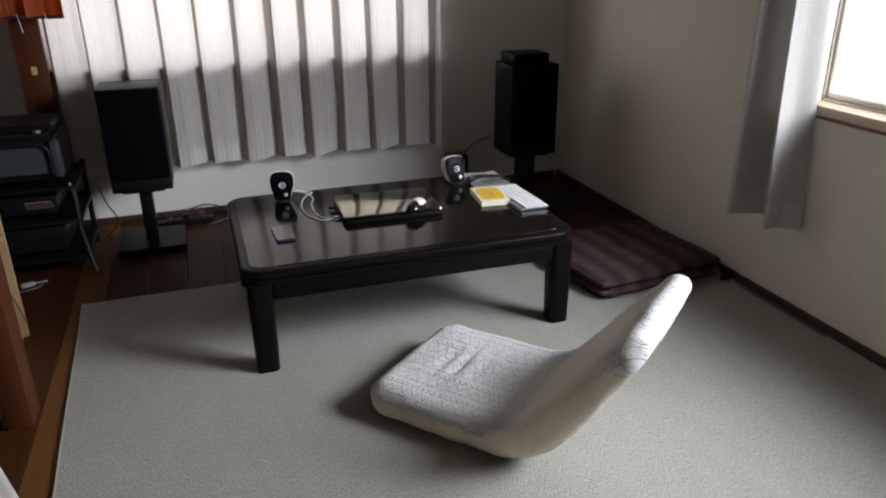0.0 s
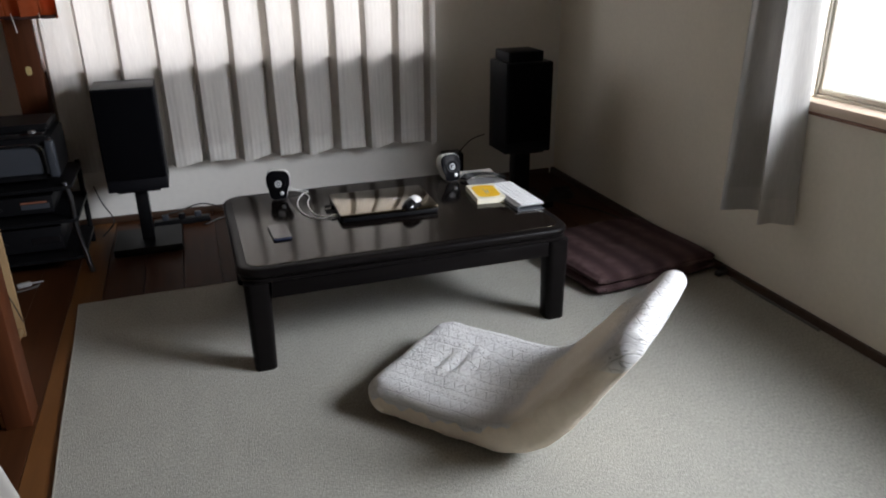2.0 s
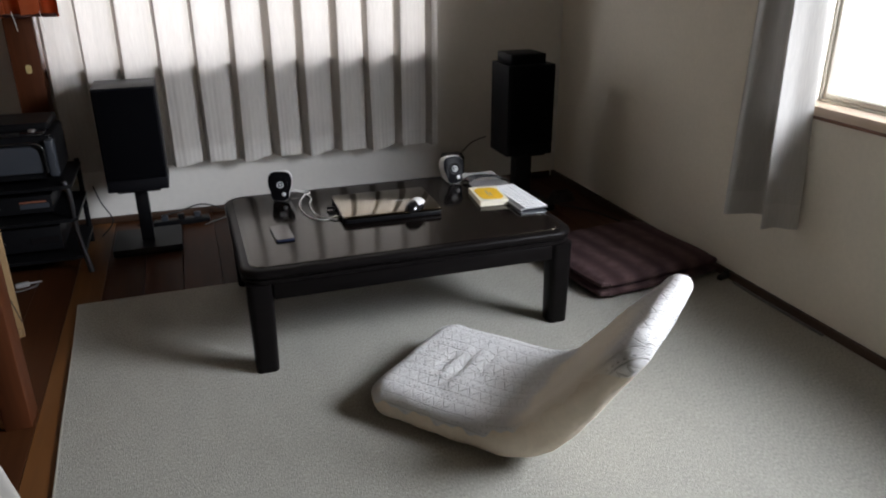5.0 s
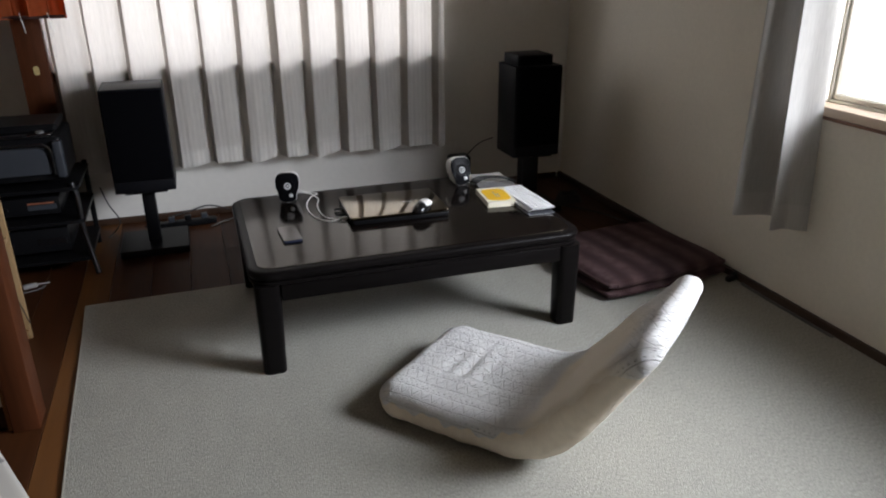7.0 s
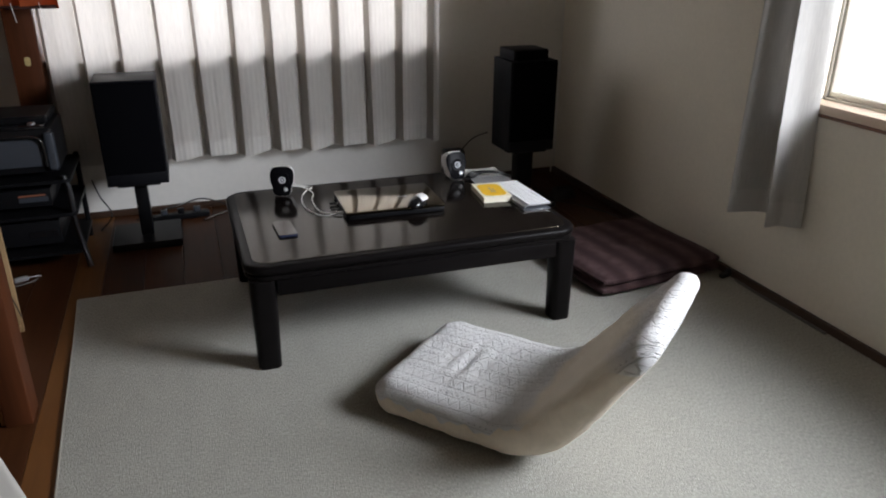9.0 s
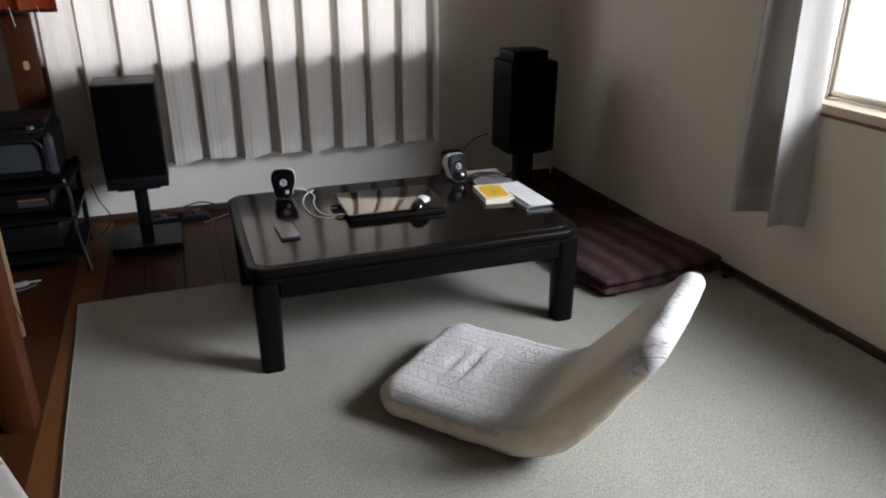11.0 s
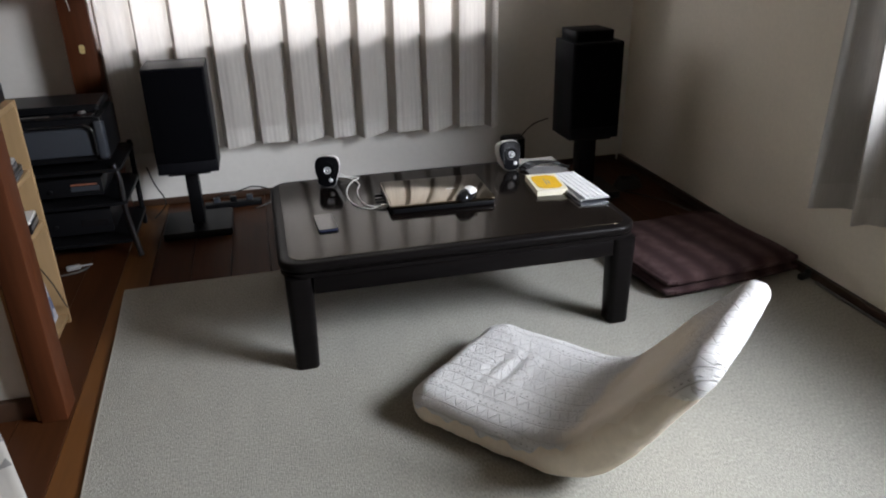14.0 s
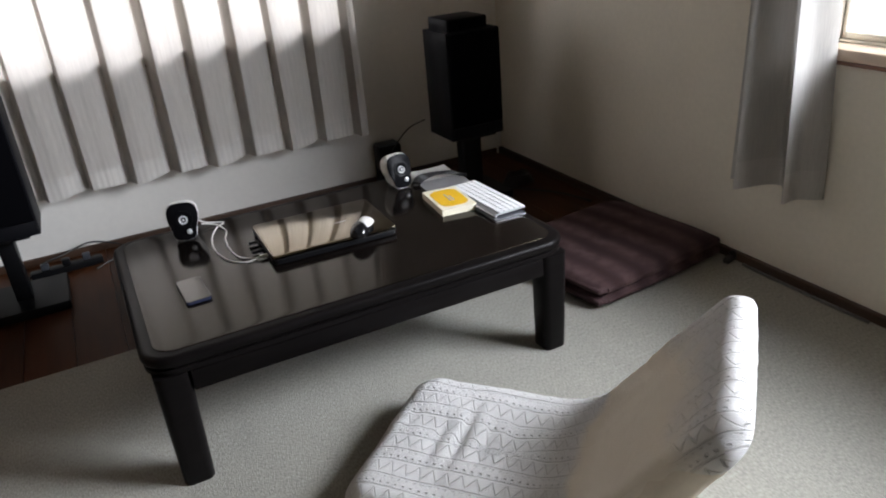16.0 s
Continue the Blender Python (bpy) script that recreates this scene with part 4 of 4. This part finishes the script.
def sheet(name, x, y, z, w, d, turn, material, label, category, curl=0.0):
    """A thin sheet, slightly curled."""
    bm = bmesh.new()
    n = 10
    grid = [[bm.verts.new((w * (i / n - 0.5), d * (j / n - 0.5), 0.0006 + curl * (2 * i / n - 1) ** 2 * (j / n))) for j in range(n + 1)] for i in range(n + 1)]
    for i in range(n):
        for j in range(n):
            bm.faces.new((grid[i][j], grid[i + 1][j], grid[i + 1][j + 1], grid[i][j + 1]))
    bmesh.ops.solidify(bm, geom=bm.faces[:], thickness=0.0008)
    ob = tagged(link_mesh(name, bm, material), label, category)
    ob.matrix_world = pose(x, y, z, 0, 0, turn)
    return ob


sheet("paper_sheet", 1.290, 3.005, TOP, 0.16, 0.135, -4, PAPER, "white sheet of paper on the table", "paper", 0.003)
sheet("grey_card", 1.292, 2.905, TOP + 0.0012, 0.155, 0.10, -5, PAPERGREY, "grey card lying beside the keyboard", "card", 0.002)


def strap():
    """A black belt-like band that lies in a loop over the papers."""
    pts = [(1.205, 2.955, TOP + 0.006), (1.235, 2.985, TOP + 0.008), (1.27, 2.985, TOP + 0.014), (1.315, 2.965, TOP + 0.016), (1.35, 2.955, TOP + 0.010), (1.368, 2.93, TOP + 0.004)]
    bm = bmesh.new()
    for k in range(4):
        tube([(x + 0.004 * k, y - 0.007 * k + 0.003 * math.sin(i + k), z + 0.002 * math.sin(i * 2 + k) + 0.002) for i, (x, y, z) in enumerate(pts)], 0.0045, 8, bm)
    return tagged(link_mesh("black_strap", bm, CABLEBLACK), "crumpled black strap lying on the papers", "strap")


strap()


def cable(name, pts, r, material, label):
    return tagged(link_mesh(name, tube(pts, r), material), label, "cable")


z = TOP + 0.0022
cable("cable", [(0.530, 3.055, z + 0.02), (0.555, 3.05, z + 0.006), (0.60, 3.035, z), (0.572, 3.0, z), (0.545, 2.93, z), (0.535, 2.84, z), (0.55, 2.75, z), (0.59, 2.705, z), (0.626, 2.702, z + 0.006)], 0.0022, CABLEWHITE, "white cable from the small speaker to the laptop")
cable("cable", [(0.536, 3.035, z + 0.012), (0.575, 3.02, z + 0.004), (0.592, 2.96, z), (0.577, 2.90, z), (0.572, 2.82, z), (0.582, 2.75, z), (0.61, 2.72, z), (0.627, 2.70, z + 0.006)], 0.0022, CABLEWHITE, "white looped cable on the table")


# ---- left alcove: bookshelf, printer on a rack ----
def bookshelf():
    ob = base("bookshelf", pose(0, 0, FLOOR), "low light-wood open bookshelf behind the post, half full", "bookshelf")
    x0, x1, y0, y1, h, t = -0.71, -0.43, 2.385, 2.885, 0.757, 0.018
    for y in (y0, y1 - t):
        part("side_panel", box(x0, x1, y, y + t, 0, h, 0.0015), SHELFWOOD, ob)
    for z in (0.035, 0.376, 0.544):
        part("shelf", box(x0 + 0.004, x1 - 0.004, y0 + t, y1 - t, z - t, z, 0.0015), SHELFWOOD, ob)
    part("top", box(x0, x1, y0 + t, y1 - t, h - t, h - 0.0005, 0.0015), SHELFWOOD, ob)
    part("back_panel", box(x0 - 0.004, x0, y0, y1, 0.01, h), SHELFWOOD, ob)
    part("plinth", box(x1 - 0.03, x1 - 0.015, y0 + t, y1 - t, 0, 0.017), SHELFWOOD, ob)
    return ob


bookshelf()
for zz, pieces in ((0.5365, ((2.69, 0.14, 0.015, GREYPLASTIC), (2.70, 0.13, 0.014, BLACKPLASTIC), (2.69, 0.10, 0.022, GREYPLASTIC), (2.70, 0.08, 0.012, PAPERGREY))), (0.3685, ((2.73, 0.12, 0.030, BLACKPLASTIC), (2.735, 0.11, 0.010, PAPER)))):
    z = zz
    for y, d, h, m in pieces:
        ob = base("flat_device", pose(-0.532, y + d / 2, z, 0, 0, 4), "flat case lying on a shelf of the bookshelf", "case", "cases on the shelf")
        part("case", slab(-0.095, 0.095, -d / 2, d / 2, 0.008, ((0, 0.001), (0.001, 0), (h - 0.002, 0), (h, 0.002))), m, ob)
        part("edge", box(0.0951, 0.0962, -d / 2 + 0.01, d / 2 - 0.01, h * 0.3, h * 0.7), SILVER, ob, "pale edge strip")
        z += h + 0.0003
mag = base("magazine", pose(-0.457, 2.745, FLOOR + 0.0355, 0, -7, 0), "magazine with blue and grey cover on the bottom shelf", "magazine")
cover = part("cover", box(-0.006, 0.0, -0.105, 0.105, 0, 0.275, 0.001, 1), MAGAZINE, mag)
part("pages", box(-0.014, -0.0062, -0.103, 0.103, 0.001, 0.273), PAGES, mag)
part("dark_band", box(0.0003, 0.0009, -0.09, 0.06, 0.06, 0.072), BLACKPLASTIC, cover, "dark printed band")
cable("cable", [(-0.44, 2.66, 0.33), (-0.426, 2.70, 0.27), (-0.422, 2.76, 0.19), (-0.422, 2.82, 0.10), (-0.426, 2.86, 0.055)], 0.002, CABLEBLACK, "thin dark cord hanging before the magazine")


def stacked_device():
    ob = base("video_player", pose(-0.545, 2.715, FLOOR + 0.7575), "small grey and black electronic box on the bookshelf", "electronics")
    part("lower_case", box(-0.13, 0.10, -0.16, 0.14, 0.004, 0.060, 0.006), BLACKPLASTIC, ob)
    part("upper_case", box(-0.12, 0.085, -0.15, 0.12, 0.0605, 0.118, 0.006), PAPERGREY, ob, "pale grey upper case")
    for x in (-0.1, 0.07):
        for y in (-0.12, 0.1):
            piece_ = part("foot", lathe(((0.01, 0), (0.01, 0.0045)), 12), BLACKPLASTIC, ob)
            piece_.matrix_basis = pose(x, y, 0)
    return ob


stacked_device()


def printer():
    ob = base("printer", pose(-0.545, 3.42, 0.392), "black and grey multifunction printer on a black rack", "printer")
    part("body", slab(-0.235, 0.235, 0.0, 0.30, 0.02, ((0, 0.004), (0.004, 0), (0.160, 0), (0.168, 0.006))), BLACKPLASTIC, ob)
    part("front_tray", slab(-0.20, 0.195, -0.016, 0.004, 0.008, ((0.028, 0.002), (0.03, 0), (0.130, 0), (0.134, 0.002))), GREYPLASTIC, ob, "grey front flap")
    for x0, x1 in ((-0.235, -0.206), (0.203, 0.236)):
        part("corner_cheek", box(x0, x1, -0.020, 0.03, 0.01, 0.155, 0.008, 3), GREYPLASTIC, ob, "grey rounded front corner")
    rim = [(-0.200, -0.020, 0.028), (-0.202, -0.022, 0.118), (-0.188, -0.023, 0.140), (-0.15, -0.023, 0.145), (0.0, -0.023, 0.145), (0.150, -0.023, 0.145), (0.182, -0.023, 0.138), (0.198, -0.022, 0.112), (0.199, -0.020, 0.028)]
    part("front_surround", tube(rim, 0.0075, 10), BLACKGLOSS, ob, "glossy black rounded rim round the flap")
    part("control_panel", box(-0.21, 0.21, -0.006, 0.10, 0.168, 0.182, 0.005), BLACKGLOSS, ob)
    part("scanner_lid", slab(-0.232, 0.22, 0.06, 0.298, 0.016, ((0.182, 0.002), (0.184, 0), (0.198, 0), (0.206, 0.008))), BLACKPLASTIC, ob)
    piece_ = part("dial", lathe(((0.014, 0), (0.014, 0.006), (0.011, 0.008)), 20), SILVER, ob, "silver dial")
    piece_.matrix_basis = pose(0.165, 0.028, 0.182)
    return ob


printer()


def rack():
    ob = base("equipment_rack", pose(0, 0, FLOOR), "black metal equipment rack with tube legs", "rack")
    x0, x1, y0, y1 = -0.86, -0.275, 3.39, 3.79
    for z in (0.075, 0.235, 0.372):
        part("shelf", slab(x0, x1, y0, y1, 0.03, ((z - 0.014, 0.002), (z - 0.012, 0), (z - 0.002, 0), (z, 0.002))), BLACKPLASTIC, ob)
    for x in (x0 + 0.02, x1 - 0.016):
        for y in (y0 + 0.02, y1 - 0.02):
            near = x > -0.5 and y < 3.5
            part("leg", tube([(x + 0.03 * near, y - 0.02 * near, 0), (x + 0.012 * near, y, 0.1), (x, y, 0.2), (x, y, 0.33), (x - 0.012 * near, y, 0.385)], 0.011, 12), CHROME if near else BLACKPLASTIC, ob, "dull chrome tube leg" if near else "")
    return ob


rack()
for zz, w, h, lab in ((0.2475, 0.36, 0.075, "black hi-fi component with a small orange display"), (0.0875, 0.38, 0.105, "black hi-fi component on the bottom of the rack")):
    ob = base("hifi_component", pose(-0.54, 3.60, zz), lab, "hi-fi unit", "components in the rack")
    part("case", box(-w / 2, w / 2, -0.17, 0.15, 0.006, h, 0.003), BLACKPLASTIC, ob)
    part("display", box(w / 2 - 0.115, w / 2 - 0.012, -0.1722, -0.17, h * 0.35, h * 0.62, 0.0006, 1), GREYPLASTIC if h < 0.1 else BLACKGLOSS, ob, "grey display window")
    if h < 0.1:
        part("label_strip", box(w / 2 - 0.115, w / 2 - 0.02, -0.1724, -0.17, h * 0.66, h * 0.74, 0.0004, 1), RED_LED, ob, "dull orange strip")
    for k in range(3):
        piece_ = part("button", lathe(((0.007, 0), (0.007, 0.006), (0.005, 0.008)), 14, "-Y"), SILVER if k == 0 else BLACKPLASTIC, ob)
        piece_.matrix_basis = pose(-w / 2 + 0.05 + 0.06 * k, -0.17, h * 0.45)
    for x in (-w / 2 + 0.04, w / 2 - 0.04):
        part("foot", box(x - 0.015, x + 0.015, -0.15, 0.13, 0, 0.006), BLACKPLASTIC, ob)

cable("cable", [(-0.62, 3.30, FLOOR + 0.004), (-0.55, 3.265, FLOOR + 0.004), (-0.48, 3.285, FLOOR + 0.004), (-0.45, 3.32, FLOOR + 0.004)], 0.0035, CABLEGREY, "grey cord on the floor before the rack")
ob = base("power_plug", pose(-0.505, 3.32, FLOOR, 0, 0, 20), "beige plug lying on the floor", "plug")
part("body", box(-0.026, 0.026, -0.011, 0.011, 0, 0.018, 0.005, 3), PAPERGREY, ob)
part("cord_sleeve", tube([(0.024, 0, 0.009), (0.045, 0.002, 0.007), (0.07, 0.004, 0.004)], 0.0035), PAPERGREY, ob)

# garment on the post
def hung_cloth():
    ob = base("hanging_cloth", pose(-0.612, 3.74, 0.975), "orange cloth hanging in soft folds from the post", "cloth")
    bm = pleated(0.375, 0.125, 0.016, 0.010, 0.0, 0.85, 21, rows=24, step=0.004, sway=0.004)
    bmesh.ops.solidify(bm, geom=bm.faces[:], thickness=0.006)
    part("cloth", bm, ORANGE, ob)
    hemline = [(0.01 + 0.0355 * i, 0.012 * math.sin(i * 1.9), 0.002) for i in range(11)]
    part("hem", tube(hemline, 0.007), LININGDARK, ob, "dark lining along the hem")
    for x in (0.20, 0.30):
        part("string", tube([(x, -0.022, 0.02), (x + 0.006, -0.024, -0.02), (x + 0.010, -0.022, -0.055)], 0.0016, 6), PAPER, ob, "thin pale string")
    part("hook", tube([(0.19, 0.0, 0.85), (0.19, 0.05, 0.87), (0.19, 0.10, 0.86)], 0.005), BLACKPLASTIC, ob)
    return ob


hung_cloth()


def low_stool():
    ob = base("low_stool", pose(-0.392, 1.555, FLOOR, 0, 0, 25), "low dark stool with a white printed pad", "stool")
    part("pad", slab(-0.20, 0.20, -0.34, 0.34, 0.03, ((0.262, 0.01), (0.268, 0), (0.284, 0), (0.290, 0.008))), BAGPRINT, ob, "white pad with grey printed patches")
    part("seat", box(-0.15, 0.10, -0.28, 0.28, 0.235, 0.2615, 0.003), TRIM, ob)
    for x in (-0.13, 0.06):
        for y in (-0.25, 0.22):
            part("leg", box(x, x + 0.03, y, y + 0.03, 0, 0.235, 0.003), TRIM, ob)
    return ob


low_stool()

# ---- cables and small things by the walls ----
def power_strip():
    ob = base("power_strip", pose(0.10, 3.865, FLOOR, 0, 0, 4), "black power strip with plugs by the wall", "power strip")
    part("body", box(-0.13, 0.13, -0.022, 0.022, 0, 0.028, 0.005), BLACKPLASTIC, ob)
    for k, m in enumerate((GREYPLASTIC, BLACKPLASTIC, GREYPLASTIC)):
        part("plug", box(-0.09 + 0.075 * k, -0.06 + 0.075 * k, -0.014, 0.014, 0.028, 0.052, 0.004), m, ob)
    return ob


power_strip()
f = FLOOR + 0.004
cable("cable", [(-0.10, 3.90, f), (-0.02, 3.86, f + 0.004), (0.0, 3.85, f)], 0.0035, CABLEBLACK, "black cord by the wall")
cable("cable", [(0.02, 3.86, f + 0.05), (0.10, 3.92, f + 0.045), (0.20, 3.945, f + 0.06), (0.30, 3.93, f + 0.03), (0.36, 3.91, f), (0.5, 3.90, f), (0.75, 3.92, f)], 0.0035, CABLEBLACK, "black cord looping up by the wall")
cable("cable", [(0.20, 3.80, f), (0.27, 3.86, f), (0.36, 3.90, f), (0.55, 3.86, f), (0.9, 3.88, f)], 0.0035, CABLEGREY, "pale cord on the floor behind the table")
cable("cable", [(-0.25, 3.80, f), (-0.20, 3.86, f + 0.05), (-0.245, 3.93, f + 0.12), (-0.27, 3.95, f + 0.2)], 0.003, CABLEBLACK, "black cord rising along the wall")
cable("cable", [(1.60, 3.68, 0.34), (1.53, 3.72, 0.30), (1.47, 3.80, 0.18), (1.45, 3.88, 0.06), (1.40, 3.92, f)], 0.003, CABLEBLACK, "black speaker wire hanging to the floor")
cable("cable", [(1.84, 3.62, f), (1.98, 3.45, f), (2.06, 3.32, f), (2.10, 3.18, f)], 0.005, CABLEBLACK, "black cord in the dark corner")
ob = base("dark_bundle", pose(1.98, 3.55, FLOOR), "small black bundle of cord in the corner", "cable")
bm = bmesh.new()
tube([((0.07 - 0.006 * (i // 10)) * math.cos(2 * math.pi * i / 10), 0.05 * math.sin(2 * math.pi * i / 10), 0.008 + 0.0009 * i + 0.004 * math.sin(i * 1.9)) for i in range(52)], 0.006, 6, bm)
part("coil", bm, CABLEBLACK, ob)

ob = base("wall_box", pose(1.52, 3.955, FLOOR), "small black box against the wall behind the table", "box")
part("case", box(-0.055, 0.055, -0.04, 0.04, 0, 0.19, 0.005), BLACKPLASTIC, ob)
part("cap", box(-0.05, 0.05, -0.035, 0.035, 0.19, 0.198, 0.003), GREYPLASTIC, ob)

cable("cable", [(2.125, 2.40, 0.008), (2.124, 2.30, 0.006), (2.124, 2.15, 0.006), (2.125, 1.95, 0.006)], 0.005, CABLEGREY, "grey cord along the skirting")
ob = base("cord_plug", pose(2.135, 2.455, RUG, 0, 0, 15), "black plug end beside the floor cushion", "plug")
part("body", box(-0.045, 0.012, -0.012, 0.012, 0.0, 0.022, 0.006, 3), CABLEBLACK, ob)
part("knob", lathe(((0.009, 0.004), (0.013, 0.010), (0.012, 0.028), (0.006, 0.034)), 14), CABLEBLACK, ob)

# ---- wooden floor, board by board ----
fl = base("floor", pose(0, 0, 0), "dark brown wooden board floor", "floor", kind="structure")
part("subfloor", box(X0 - 0.14, XR + 0.14, Y0 - 0.14, YB + 0.14, -0.07, -0.030), TRIM, fl)
x, i = -0.316, 0
rnd = random.Random(3)
shared = {}


def plank(x0, w, material):
    key = (round(w, 4), material.name)
    if key not in shared:
        bm = box(0, w - 0.0015, Y0, YB, -0.030, FLOOR, 0.0012, 1)
        me = bpy.data.meshes.new("plank")
        bmesh.ops.recalc_face_normals(bm, faces=bm.faces)
        bm.to_mesh(me)
        bm.free()
        me.materials.append(material)
        shared[key] = me
    o = new("plank", shared[key])
    o.parent = fl
    o.matrix_basis = pose(x0, 0, 0)


plank(-0.316, 0.112, THRESHOLD)
for k in range(16):
    plank(-0.204 + 0.1496 * k, 0.1496, PLANK)
for k in range(9):
    plank(-0.316 - 0.14 * (k + 1), 0.14, PLANK)
